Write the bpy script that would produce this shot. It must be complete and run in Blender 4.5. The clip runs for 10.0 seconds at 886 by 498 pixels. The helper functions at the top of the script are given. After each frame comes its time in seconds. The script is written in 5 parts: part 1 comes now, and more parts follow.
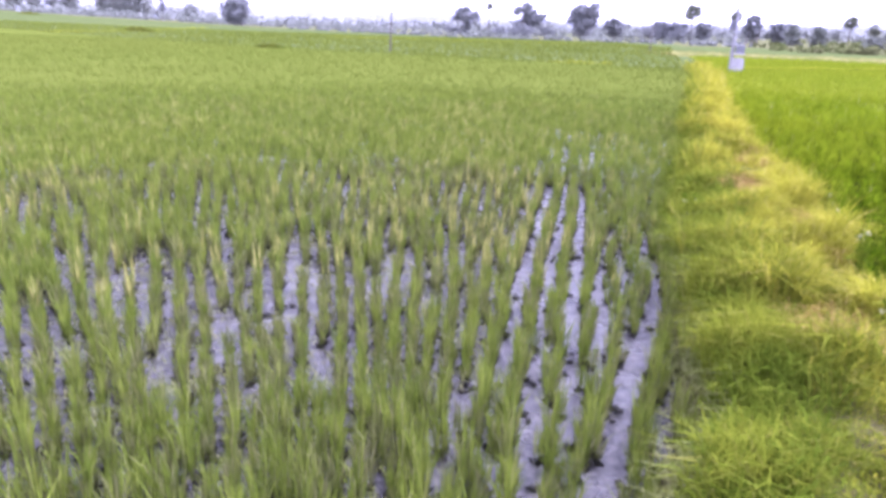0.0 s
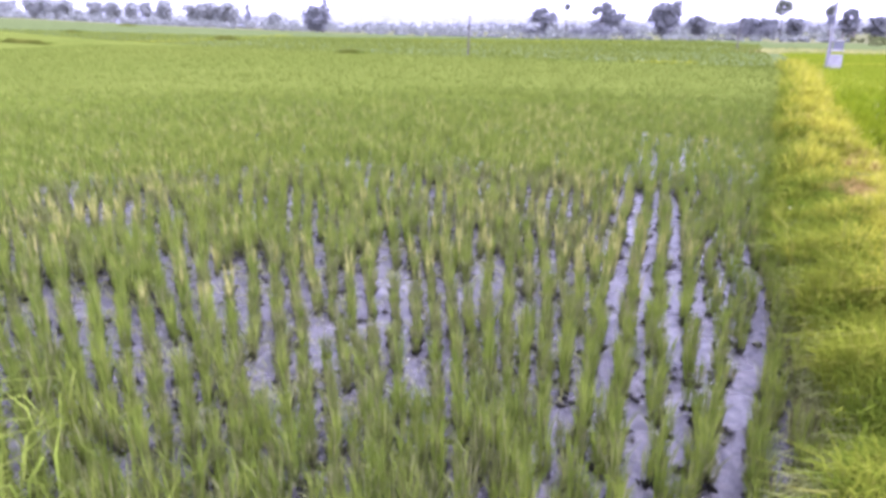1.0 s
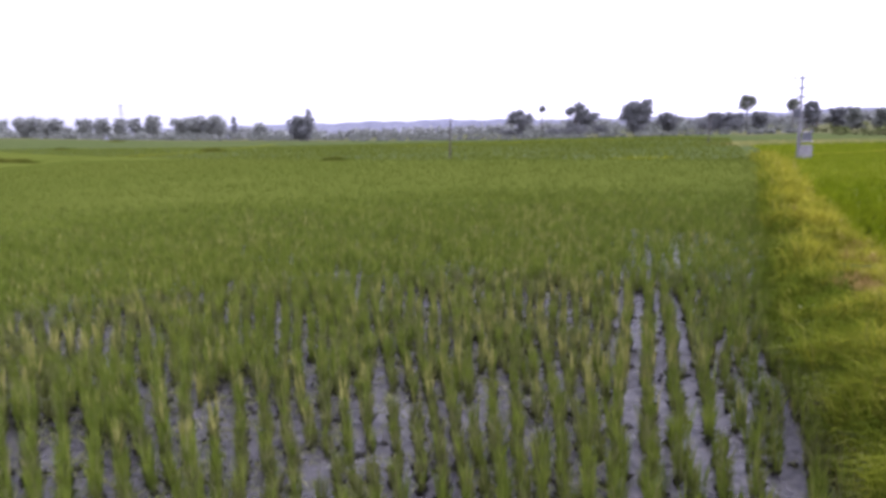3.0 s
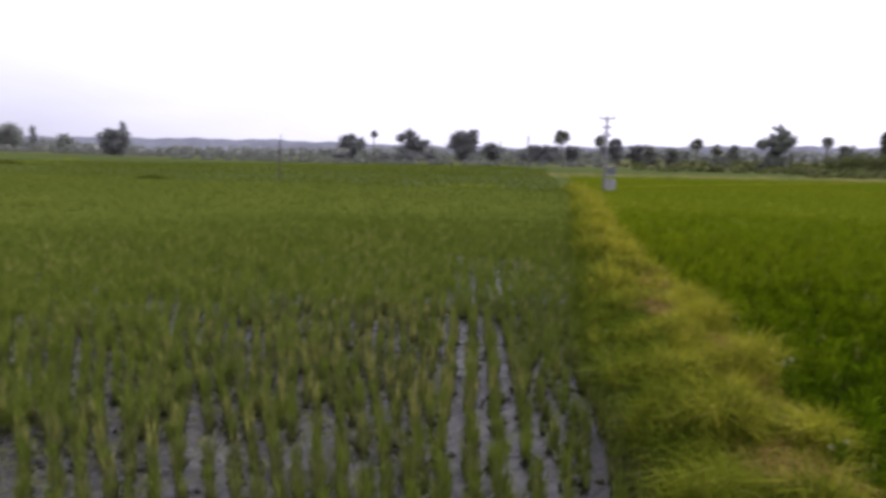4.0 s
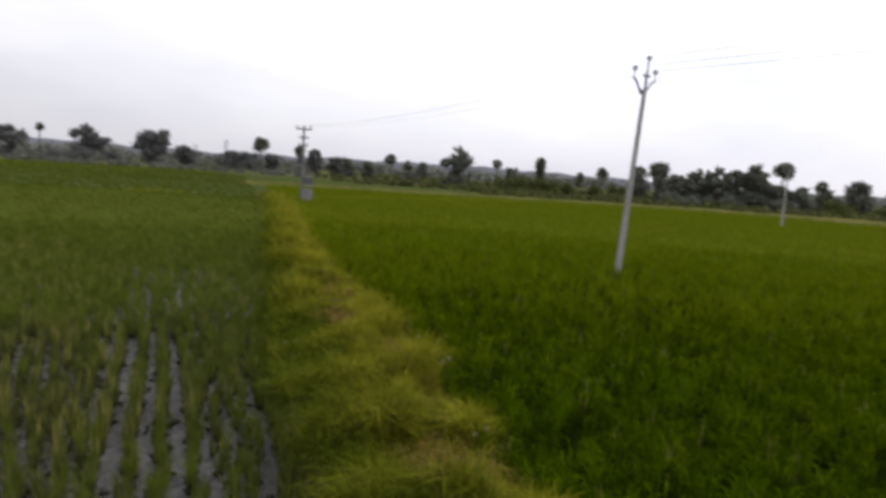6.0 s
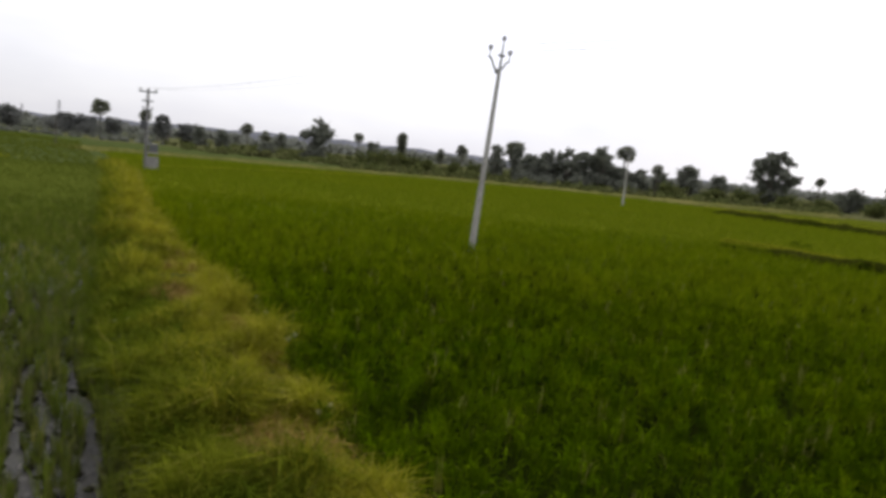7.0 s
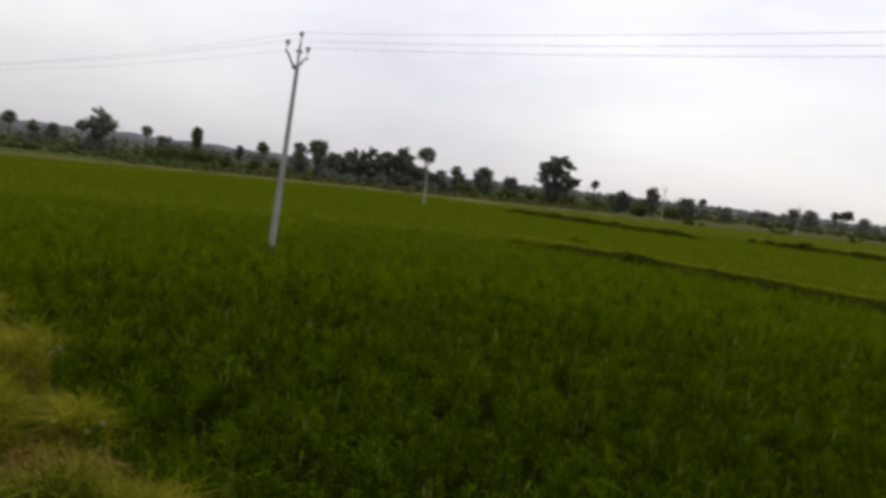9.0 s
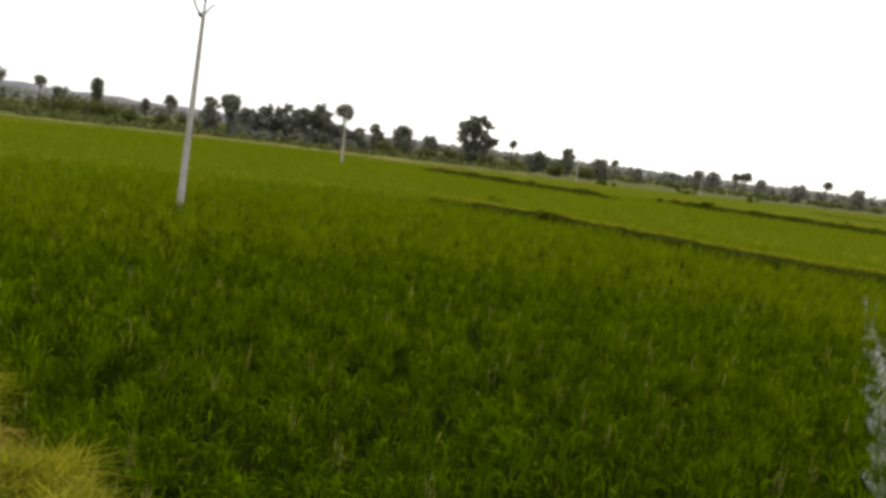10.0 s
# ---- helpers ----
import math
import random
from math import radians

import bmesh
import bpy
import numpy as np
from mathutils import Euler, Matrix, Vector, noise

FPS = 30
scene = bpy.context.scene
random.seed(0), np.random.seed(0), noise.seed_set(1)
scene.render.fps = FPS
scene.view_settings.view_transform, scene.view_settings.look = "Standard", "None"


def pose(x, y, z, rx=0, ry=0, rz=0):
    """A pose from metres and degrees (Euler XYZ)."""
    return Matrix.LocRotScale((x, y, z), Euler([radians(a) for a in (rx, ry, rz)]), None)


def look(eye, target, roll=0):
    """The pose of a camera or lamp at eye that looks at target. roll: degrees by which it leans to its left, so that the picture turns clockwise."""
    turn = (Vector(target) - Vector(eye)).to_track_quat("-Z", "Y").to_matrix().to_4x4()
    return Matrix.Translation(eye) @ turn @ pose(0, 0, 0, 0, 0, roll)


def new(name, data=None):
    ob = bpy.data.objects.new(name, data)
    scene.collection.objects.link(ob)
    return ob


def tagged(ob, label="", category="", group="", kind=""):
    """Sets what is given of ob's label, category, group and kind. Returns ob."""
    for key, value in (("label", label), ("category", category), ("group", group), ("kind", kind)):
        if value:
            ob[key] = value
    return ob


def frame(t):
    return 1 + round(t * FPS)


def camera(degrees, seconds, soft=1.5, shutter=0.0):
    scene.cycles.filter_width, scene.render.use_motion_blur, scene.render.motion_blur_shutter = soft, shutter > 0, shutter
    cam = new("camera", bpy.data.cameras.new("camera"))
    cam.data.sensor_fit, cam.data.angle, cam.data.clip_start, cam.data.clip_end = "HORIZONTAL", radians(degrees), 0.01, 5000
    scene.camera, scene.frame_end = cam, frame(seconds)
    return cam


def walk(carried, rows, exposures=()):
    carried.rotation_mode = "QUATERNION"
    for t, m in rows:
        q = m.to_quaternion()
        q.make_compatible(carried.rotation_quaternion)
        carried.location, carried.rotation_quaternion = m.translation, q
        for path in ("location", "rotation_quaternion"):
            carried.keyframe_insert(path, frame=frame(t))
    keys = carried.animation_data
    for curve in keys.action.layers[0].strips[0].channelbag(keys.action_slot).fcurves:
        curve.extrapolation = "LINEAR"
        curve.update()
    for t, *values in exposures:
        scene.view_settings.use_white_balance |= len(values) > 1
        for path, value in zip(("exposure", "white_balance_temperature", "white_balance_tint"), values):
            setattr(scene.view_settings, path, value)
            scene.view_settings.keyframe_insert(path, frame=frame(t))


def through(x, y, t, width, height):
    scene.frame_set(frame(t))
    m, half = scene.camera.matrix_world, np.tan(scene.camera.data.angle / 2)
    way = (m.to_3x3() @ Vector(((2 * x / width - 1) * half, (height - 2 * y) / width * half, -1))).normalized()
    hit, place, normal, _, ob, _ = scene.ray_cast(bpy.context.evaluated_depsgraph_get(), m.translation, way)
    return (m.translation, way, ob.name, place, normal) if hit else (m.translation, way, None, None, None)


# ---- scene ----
cam = camera(66.83, 10.0, soft=3.5, shutter=0.5)
# seconds, place in metres, yaw, pitch, roll
ROWS = [
    (0.0, -0.001, 0.049, 2.181, -0.13, -18.43, -1.60),
    (0.5, -0.093, 0.100, 2.187, 2.47, -18.31, -1.04),
    (1.0, -0.162, 0.119, 2.195, 6.01, -18.33, -0.29),
    (1.5, -0.229, 0.159, 2.205, 6.41, -16.95, 1.63),
    (2.0, -0.260, 0.194, 2.245, 6.17, -15.31, 1.50),
    (2.2, -0.284, 0.237, 2.257, 6.82, -13.62, 1.50),
    (3.3, -0.283, 0.512, 2.274, 1.51, -9.82, 1.46),
    (3.5, -0.262, 0.545, 2.284, -1.41, -9.78, 0.71),
    (4.0, -0.233, 0.491, 2.321, -9.70, -8.13, -0.68),
    (4.5, -0.169, 0.457, 2.345, -16.78, -7.21, -1.28),
    (5.0, -0.109, 0.465, 2.342, -22.84, -6.44, -1.57),
    (5.5, -0.053, 0.450, 2.344, -29.08, -6.03, -2.35),
    (6.0, -0.012, 0.446, 2.338, -34.63, -6.38, -3.75),
    (6.2, 0.014, 0.422, 2.354, -37.29, -7.41, -3.56),
    (7.3, 0.147, 0.439, 2.318, -48.86, -6.93, -6.73),
    (7.5, 0.143, 0.417, 2.317, -50.44, -6.62, -7.35),
    (8.0, 0.162, 0.407, 2.335, -55.32, -4.88, -7.90),
    (8.5, 0.179, 0.383, 2.332, -58.66, -4.07, -7.37),
    (9.0, 0.202, 0.363, 2.330, -62.84, -5.90, -6.54),
    (9.5, 0.224, 0.330, 2.317, -67.85, -7.32, -7.71),
    (10.0, 0.238, 0.306, 2.311, -69.67, -8.56, -7.23),
]
EXPOSURES = [(0.0, 2.54, 5130, 47), (1.0, 2.51, 5130, 47), (2.0, 2.36, 5150, 45), (3.5, 0.76, 5700, 28), (4.0, 0.59, 5900, 23), (4.5, 0.34, 6100, 19), (5.5, -0.03, 6300, 14),
             (7.5, 0.13, 6500, 10), (8.5, -0.42, 6550, 10), (9.0, -0.39, 6600, 10), (9.5, 0.20, 7000, 6), (10.0, 0.60, 7000, 5)]
walk(cam, [(t, pose(x, y, z, 90 + pitch, roll, yaw)) for t, x, y, z, yaw, pitch, roll in ROWS], EXPOSURES)

# ---- sky and sun: a bright overcast afternoon ----
SUN_AZ, SUN_EL = 78.0, 50.0
world = bpy.data.worlds.new("overcast_sky")
scene.world = world
world.use_nodes = True
wn, wl = world.node_tree.nodes, world.node_tree.links
wn.clear()
w_out = wn.new("ShaderNodeOutputWorld")
w_bg = wn.new("ShaderNodeBackground")
w_sky = wn.new("ShaderNodeTexSky")
w_sky.sky_type = "NISHITA"
w_sky.sun_disc = False
w_sky.sun_elevation = radians(SUN_EL)
w_sky.sun_rotation = radians(SUN_AZ)
w_dim = wn.new("ShaderNodeMix")
w_dim.data_type = "RGBA"
w_dim.blend_type = "MULTIPLY"
w_dim.inputs[0].default_value = 1.0
w_dim.inputs[7].default_value = (0.09, 0.09, 0.09, 1)
w_co = wn.new("ShaderNodeTexCoord")
w_map = wn.new("ShaderNodeMapping")
w_map.inputs["Scale"].default_value = (1.0, 1.0, 3.2)
w_noise = wn.new("ShaderNodeTexNoise")
w_noise.inputs["Scale"].default_value = 1.7
w_noise.inputs["Detail"].default_value = 5.0
w_noise.inputs["Roughness"].default_value = 0.5
w_ramp = wn.new("ShaderNodeValToRGB")
w_ramp.color_ramp.elements[0].position, w_ramp.color_ramp.elements[0].color = 0.30, (0.82, 0.815, 0.915, 1)
w_ramp.color_ramp.elements[1].position, w_ramp.color_ramp.elements[1].color = 0.70, (1.18, 1.16, 1.165, 1)
w_mix = wn.new("ShaderNodeMix")
w_mix.data_type = "RGBA"
w_mix.inputs[0].default_value = 0.88
wl.new(w_sky.outputs[0], w_dim.inputs[6])
wl.new(w_co.outputs["Generated"], w_map.inputs[0])
wl.new(w_map.outputs[0], w_noise.inputs["Vector"])
wl.new(w_noise.outputs["Fac"], w_ramp.inputs[0])
wl.new(w_dim.outputs[2], w_mix.inputs[6])
wl.new(w_ramp.outputs[0], w_mix.inputs[7])
w_dot = wn.new("ShaderNodeVectorMath")
w_dot.operation = "DOT_PRODUCT"
w_dot.inputs[1].default_value = (math.sin(radians(SUN_AZ)) * math.cos(radians(SUN_EL)), math.cos(radians(SUN_AZ)) * math.cos(radians(SUN_EL)), math.sin(radians(SUN_EL)))
w_glow = wn.new("ShaderNodeMapRange")
w_glow.inputs[1].default_value, w_glow.inputs[2].default_value = -0.2, 1.0
w_glow.inputs[3].default_value, w_glow.inputs[4].default_value = 0.70, 1.60
wl.new(w_co.outputs["Generated"], w_dot.inputs[0])
wl.new(w_dot.outputs["Value"], w_glow.inputs[0])
w_sep = wn.new("ShaderNodeSeparateXYZ")
w_low = wn.new("ShaderNodeMapRange")
w_low.inputs[1].default_value, w_low.inputs[2].default_value = 0.0, 0.34
w_low.inputs[3].default_value, w_low.inputs[4].default_value = 0.72, 1.10
w_mul = wn.new("ShaderNodeMath")
w_mul.operation = "MULTIPLY"
wl.new(w_co.outputs["Generated"], w_sep.inputs[0])
wl.new(w_sep.outputs["Z"], w_low.inputs[0])
wl.new(w_low.outputs[0], w_mul.inputs[0])
wl.new(w_glow.outputs[0], w_mul.inputs[1])
wl.new(w_mul.outputs[0], w_bg.inputs["Strength"])
wl.new(w_mix.outputs[2], w_bg.inputs["Color"])
wl.new(w_bg.outputs[0], w_out.inputs[0])

sun_data = bpy.data.lights.new("sun", "SUN")
sun_data.energy, sun_data.angle, sun_data.color = 1.4, radians(18), (1.0, 0.96, 0.90)
sun = new("sun", sun_data)
_a, _e = radians(SUN_AZ), radians(SUN_EL)
sun.matrix_world = look((40 * math.sin(_a) * math.cos(_e), 40 * math.cos(_a) * math.cos(_e), 40 * math.sin(_e)), (0, 0, 0))


# ---- materials ----
def base_material(name):
    mat = bpy.data.materials.new(name)
    mat.use_nodes = True
    n, l = mat.node_tree.nodes, mat.node_tree.links
    return mat, n, l, n["Principled BSDF"]


def noise_node(n, l, scale, detail=4.0, rough=0.55, stretch=None):
    co = n.new("ShaderNodeTexCoord")
    tex = n.new("ShaderNodeTexNoise")
    tex.inputs["Scale"].default_value, tex.inputs["Detail"].default_value, tex.inputs["Roughness"].default_value = scale, detail, rough
    if stretch:
        mp = n.new("ShaderNodeMapping")
        mp.inputs["Scale"].default_value = stretch
        l.new(co.outputs["Object"], mp.inputs[0])
        l.new(mp.outputs[0], tex.inputs["Vector"])
    else:
        l.new(co.outputs["Object"], tex.inputs["Vector"])
    return tex.outputs["Fac"]


def ramp_node(n, l, fac, stops):
    r = n.new("ShaderNodeValToRGB")
    els = r.color_ramp.elements
    while len(els) < len(stops):
        els.new(0.5)
    for e, (p, c) in zip(els, stops):
        e.position, e.color = p, (*c, 1)
    l.new(fac, r.inputs[0])
    return r.outputs[0]


def mix_node(n, l, fac, a, b, blend="MIX"):
    m = n.new("ShaderNodeMix")
    m.data_type, m.blend_type = "RGBA", blend
    for sock, v in ((m.inputs[0], fac), (m.inputs[6], a), (m.inputs[7], b)):
        if isinstance(v, bpy.types.NodeSocket):
            l.new(v, sock)
        elif isinstance(v, (int, float)):
            sock.default_value = v
        else:
            sock.default_value = (*v, 1)
    return m.outputs[2]


def bump_node(n, l, height, strength, distance):
    b = n.new("ShaderNodeBump")
    b.inputs["Strength"].default_value, b.inputs["Distance"].default_value = strength, distance
    l.new(height, b.inputs["Height"])
    return b.outputs[0]


def leaf_material(name, stops, patch, patch_scale=0.35, rough=0.6, through=0.3, gloss=0.3, clump_low=0.80, clump_size=4.5):
    """Leaves: each leaf its own tint, patches of field in another, some light let through."""
    mat, n, l, p = base_material(name)
    geo = n.new("ShaderNodeNewGeometry")
    tint = ramp_node(n, l, geo.outputs["Random Per Island"], stops)
    big = noise_node(n, l, patch_scale, 3.0)
    fac = n.new("ShaderNodeMapRange")
    fac.inputs[1].default_value, fac.inputs[2].default_value = 0.42, 0.66
    l.new(big, fac.inputs[0])
    half = n.new("ShaderNodeMath")
    half.operation = "MULTIPLY"
    half.inputs[1].default_value = 0.6
    l.new(fac.outputs[0], half.inputs[0])
    col = mix_node(n, l, half.outputs[0], tint, patch)
    # clump tint by noise; low values also stand in for dark gaps
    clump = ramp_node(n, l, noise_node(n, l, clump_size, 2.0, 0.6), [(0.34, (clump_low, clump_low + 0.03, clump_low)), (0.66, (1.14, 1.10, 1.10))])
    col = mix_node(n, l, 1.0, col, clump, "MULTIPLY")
    l.new(col, p.inputs["Base Color"])
    p.inputs["Roughness"].default_value = rough
    p.inputs["Specular IOR Level"].default_value = gloss
    tr = n.new("ShaderNodeBsdfTranslucent")
    l.new(col, tr.inputs["Color"])
    mx = n.new("ShaderNodeMixShader")
    mx.inputs[0].default_value = through
    l.new(p.outputs[0], mx.inputs[1])
    l.new(tr.outputs[0], mx.inputs[2])
    l.new(mx.outputs[0], n["Material Output"].inputs[0])
    return mat


def surface_material(name, stops, scale, rough=0.9, fine=None, bump=(0.5, 0.05), stretch=None, metal=0.0, gloss=0.3):
    """Ground, concrete, bark: colour by a broad noise, mottled by a fine one, with relief."""
    mat, n, l, p = base_material(name)
    big = noise_node(n, l, scale, 5.0, 0.6, stretch)
    col = ramp_node(n, l, big, stops)
    small = noise_node(n, l, fine or scale * 9, 5.0, 0.65, stretch)
    grain = ramp_node(n, l, small, [(0.3, (0.62, 0.62, 0.62)), (0.7, (1.25, 1.25, 1.25))])
    l.new(mix_node(n, l, 0.8, col, grain, "MULTIPLY"), p.inputs["Base Color"])
    p.inputs["Roughness"].default_value, p.inputs["Metallic"].default_value = rough, metal
    p.inputs["Specular IOR Level"].default_value = gloss
    l.new(bump_node(n, l, small, bump[0], bump[1]), p.inputs["Normal"])
    return mat


def wet_mud_material(name):
    """Flooded paddy: grey-brown mud with pools of still water lying over it."""
    mat, n, l, p = base_material(name)
    pools = noise_node(n, l, 1.3, 4.0)
    fine = noise_node(n, l, 16.0, 6.0, 0.78)
    mud = ramp_node(n, l, fine, [(0.40, (0.009, 0.009, 0.008)), (0.48, (0.031, 0.029, 0.023)), (0.60, (0.090, 0.083, 0.067))])
    col = mix_node(n, l, ramp_node(n, l, pools, [(0.42, (0, 0, 0)), (0.58, (1, 1, 1))]), mud, mix_node(n, l, 0.5, mud, (0.050, 0.046, 0.038)))
    l.new(col, p.inputs["Base Color"])
    l.new(ramp_node(n, l, pools, [(0.36, (0.50, 0.50, 0.50)), (0.52, (0.16, 0.16, 0.16))]), p.inputs["Roughness"])
    p.inputs["Specular IOR Level"].default_value = 0.62
    l.new(bump_node(n, l, fine, 0.8, 0.03), p.inputs["Normal"])
    return mat


M_RICE_L = leaf_material("young_rice", [(0.0, (0.072, 0.104, 0.013)), (0.55, (0.112, 0.149, 0.017)), (0.92, (0.152, 0.180, 0.028)), (1.0, (0.22, 0.20, 0.09))], (0.126, 0.155, 0.019), 0.3, 0.8, 0.22, 0.0, 0.63, 4.0)
# One crop, four tones: paling with distance and dark gaps painted in
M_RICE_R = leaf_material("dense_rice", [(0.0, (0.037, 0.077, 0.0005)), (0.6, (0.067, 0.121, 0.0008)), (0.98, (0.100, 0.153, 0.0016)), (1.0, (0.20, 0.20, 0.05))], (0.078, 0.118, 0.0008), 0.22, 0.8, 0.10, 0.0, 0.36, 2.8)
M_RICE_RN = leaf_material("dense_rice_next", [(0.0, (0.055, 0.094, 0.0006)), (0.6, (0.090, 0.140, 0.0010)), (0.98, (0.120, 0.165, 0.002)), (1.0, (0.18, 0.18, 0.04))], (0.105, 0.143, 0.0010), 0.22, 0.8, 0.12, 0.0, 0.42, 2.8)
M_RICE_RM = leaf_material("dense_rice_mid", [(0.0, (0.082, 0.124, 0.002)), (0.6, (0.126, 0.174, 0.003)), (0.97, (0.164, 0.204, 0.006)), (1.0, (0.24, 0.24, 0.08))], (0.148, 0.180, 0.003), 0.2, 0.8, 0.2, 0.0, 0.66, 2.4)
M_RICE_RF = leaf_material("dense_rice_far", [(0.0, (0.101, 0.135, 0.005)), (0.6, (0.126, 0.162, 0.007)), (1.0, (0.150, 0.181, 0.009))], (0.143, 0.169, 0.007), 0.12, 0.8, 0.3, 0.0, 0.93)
M_GRASS = leaf_material("bund_grass", [(0.0, (0.155, 0.176, 0.009)), (0.5, (0.236, 0.240, 0.015)), (0.85, (0.290, 0.278, 0.026)), (1.0, (0.36, 0.30, 0.08))], (0.302, 0.286, 0.020), 0.8, 0.8, 0.3, 0.0, 0.62, 3.4)
M_GRASS_N = leaf_material("bund_grass_green", [(0.0, (0.074, 0.106, 0.007)), (0.5, (0.118, 0.150, 0.010)), (0.85, (0.168, 0.186, 0.016)), (1.0, (0.24, 0.21, 0.05))], (0.150, 0.166, 0.012), 0.8, 0.8, 0.25, 0.0, 0.58, 3.4)
# green foot grass, its colour lowered further for shade at the foot
M_FOOT = leaf_material("bund_foot_leaf", [(0.0, (0.040, 0.068, 0.004)), (0.6, (0.074, 0.108, 0.007)), (1.0, (0.135, 0.156, 0.016))], (0.096, 0.124, 0.009), 0.8, 0.8, 0.22, 0.0, 0.60)
# far young rice, dulled with distance in its colour
M_RICE_F = leaf_material("distant_rice", [(0.0, (0.080, 0.104, 0.013)), (0.6, (0.097, 0.121, 0.017)), (1.0, (0.116, 0.139, 0.023))], (0.106, 0.125, 0.019), 0.05, 0.8, 0.22, 0.0, 0.90)
M_STRAW = leaf_material("dry_straw", [(0.0, (0.11, 0.070, 0.016)), (0.6, (0.20, 0.135, 0.036)), (1.0, (0.31, 0.23, 0.08))], (0.14, 0.085, 0.022), 1.5, 0.8, 0.15, 0.0)
M_SEDGE = leaf_material("bank_grass", [(0.0, (0.085, 0.100, 0.020)), (0.5, (0.135, 0.140, 0.030)), (0.8, (0.190, 0.165, 0.050)), (1.0, (0.27, 0.205, 0.075))], (0.105, 0.120, 0.024), 0.12, 0.8, 0.2, 0.0)
M_EDGE_GRASS = leaf_material("pale_field_edge_grass", [(0.0, (0.160, 0.180, 0.010)), (0.6, (0.190, 0.208, 0.013)), (1.0, (0.225, 0.236, 0.018))], (0.205, 0.212, 0.014), 0.12, 0.8, 0.3, 0.0, 0.93)
M_HUSK = leaf_material("withered_leaf", [(0.0, (0.066, 0.078, 0.018)), (0.6, (0.106, 0.115, 0.033)), (1.0, (0.18, 0.175, 0.075))], (0.092, 0.100, 0.028), 1.5, 0.8, 0.15, 0.0)
M_PALE = leaf_material("pale_leaf", [(0.0, (0.17, 0.165, 0.035)), (1.0, (0.30, 0.285, 0.085))], (0.23, 0.22, 0.055), 1.5, 0.8, 0.15, 0.0)
M_NEAR_BLACK = leaf_material("near_black", [(0.0, (0.008, 0.008, 0.005)), (1.0, (0.024, 0.022, 0.014))], (0.015, 0.014, 0.009), 1.5, 0.7, 0.0, 0.2)
M_WEED = leaf_material("weed_leaf", [(0.0, (0.036, 0.062, 0.003)), (1.0, (0.090, 0.119, 0.007))], (0.062, 0.088, 0.004), 1.2, 0.8, 0.3, 0.0)
M_FLOWER = leaf_material("cream_flower", [(0.0, (0.24, 0.23, 0.10)), (1.0, (0.36, 0.34, 0.17))], (0.30, 0.28, 0.13), 3.0)
M_CANOPY_L = surface_material("rice_canopy_pale", [(0.3, (0.057, 0.072, 0.010)), (0.7, (0.074, 0.088, 0.014))], 0.12, 1.0, 5.0, (0.8, 0.15), None, 0.0, 0.0)
M_CANOPY_R = surface_material("rice_canopy_deep", [(0.3, (0.070, 0.088, 0.005)), (0.7, (0.093, 0.108, 0.007))], 0.10, 1.0, 5.0, (0.8, 0.15), None, 0.0, 0.0)
M_CANOPY_F = surface_material("rice_canopy_far", [(0.3, (0.046, 0.061, 0.018)), (0.7, (0.062, 0.076, 0.024))], 0.03, 1.0, 1.2, (0.6, 0.3), None, 0.0, 0.0)
M_CANOPY_E = surface_material("rice_canopy_light", [(0.3, (0.058, 0.070, 0.005)), (0.7, (0.074, 0.086, 0.008))], 0.04, 1.0, 2.5, (0.6, 0.3), None, 0.0, 0.0)
M_MUD = wet_mud_material("wet_mud")
# near-black base colour holds the shade under the dense rice
M_MUD_SHADE = surface_material("shade_dark_mud", [(0.3, (0.005, 0.008, 0.001)), (0.7, (0.012, 0.016, 0.002))], 1.5, 1.0, 14.0, (0.6, 0.03), None, 0.0, 0.0)
M_SOIL = surface_material("bund_soil", [(0.3, (0.026, 0.024, 0.008)), (0.7, (0.062, 0.053, 0.018))], 1.6, 0.95, 22.0, (0.6, 0.04), None, 0.0, 0.05)
M_GROUND = surface_material("far_grassland", [(0.3, (0.055, 0.063, 0.024)), (0.7, (0.095, 0.092, 0.042))], 0.03, 1.0, 0.6, (0.5, 0.3), None, 0.0, 0.0)
M_BANK = surface_material("dry_bank", [(0.35, (0.075, 0.085, 0.020)), (0.65, (0.135, 0.125, 0.042))], 0.25, 1.0, 4.0, (0.6, 0.1), None, 0.0, 0.0)
# dark base colour stands for the shaded near faces of far bunds
M_TURF_SHADE = surface_material("shade_dark_turf", [(0.35, (0.024, 0.030, 0.003)), (0.65, (0.046, 0.050, 0.007))], 0.5, 1.0, 4.0, (0.6, 0.1), None, 0.0, 0.0)
M_CONCRETE = surface_material("pole_concrete", [(0.3, (0.30, 0.29, 0.265)), (0.7, (0.44, 0.425, 0.39))], 2.5, 0.85, 30.0, (0.3, 0.01), (1, 1, 0.3))
M_WHITEWASH = surface_material("grey_plaster", [(0.3, (0.20, 0.19, 0.185)), (0.7, (0.32, 0.305, 0.295))], 1.5, 0.85, 14.0, (0.3, 0.01))
M_OLD_CONCRETE = surface_material("old_concrete", [(0.3, (0.16, 0.154, 0.156)), (0.7, (0.25, 0.242, 0.242))], 2.5, 0.9, 30.0, (0.3, 0.01), (1, 1, 0.3))
M_STEEL = surface_material("galvanised_steel", [(0.3, (0.20, 0.20, 0.21)), (0.7, (0.34, 0.34, 0.35))], 6.0, 0.55, 40.0, (0.2, 0.005), None, 0.6, 0.5)
M_TANK = surface_material("transformer_paint", [(0.3, (0.085, 0.086, 0.095)), (0.7, (0.14, 0.14, 0.155))], 3.0, 0.5, 25.0, (0.2, 0.005), None, 0.0, 0.5)
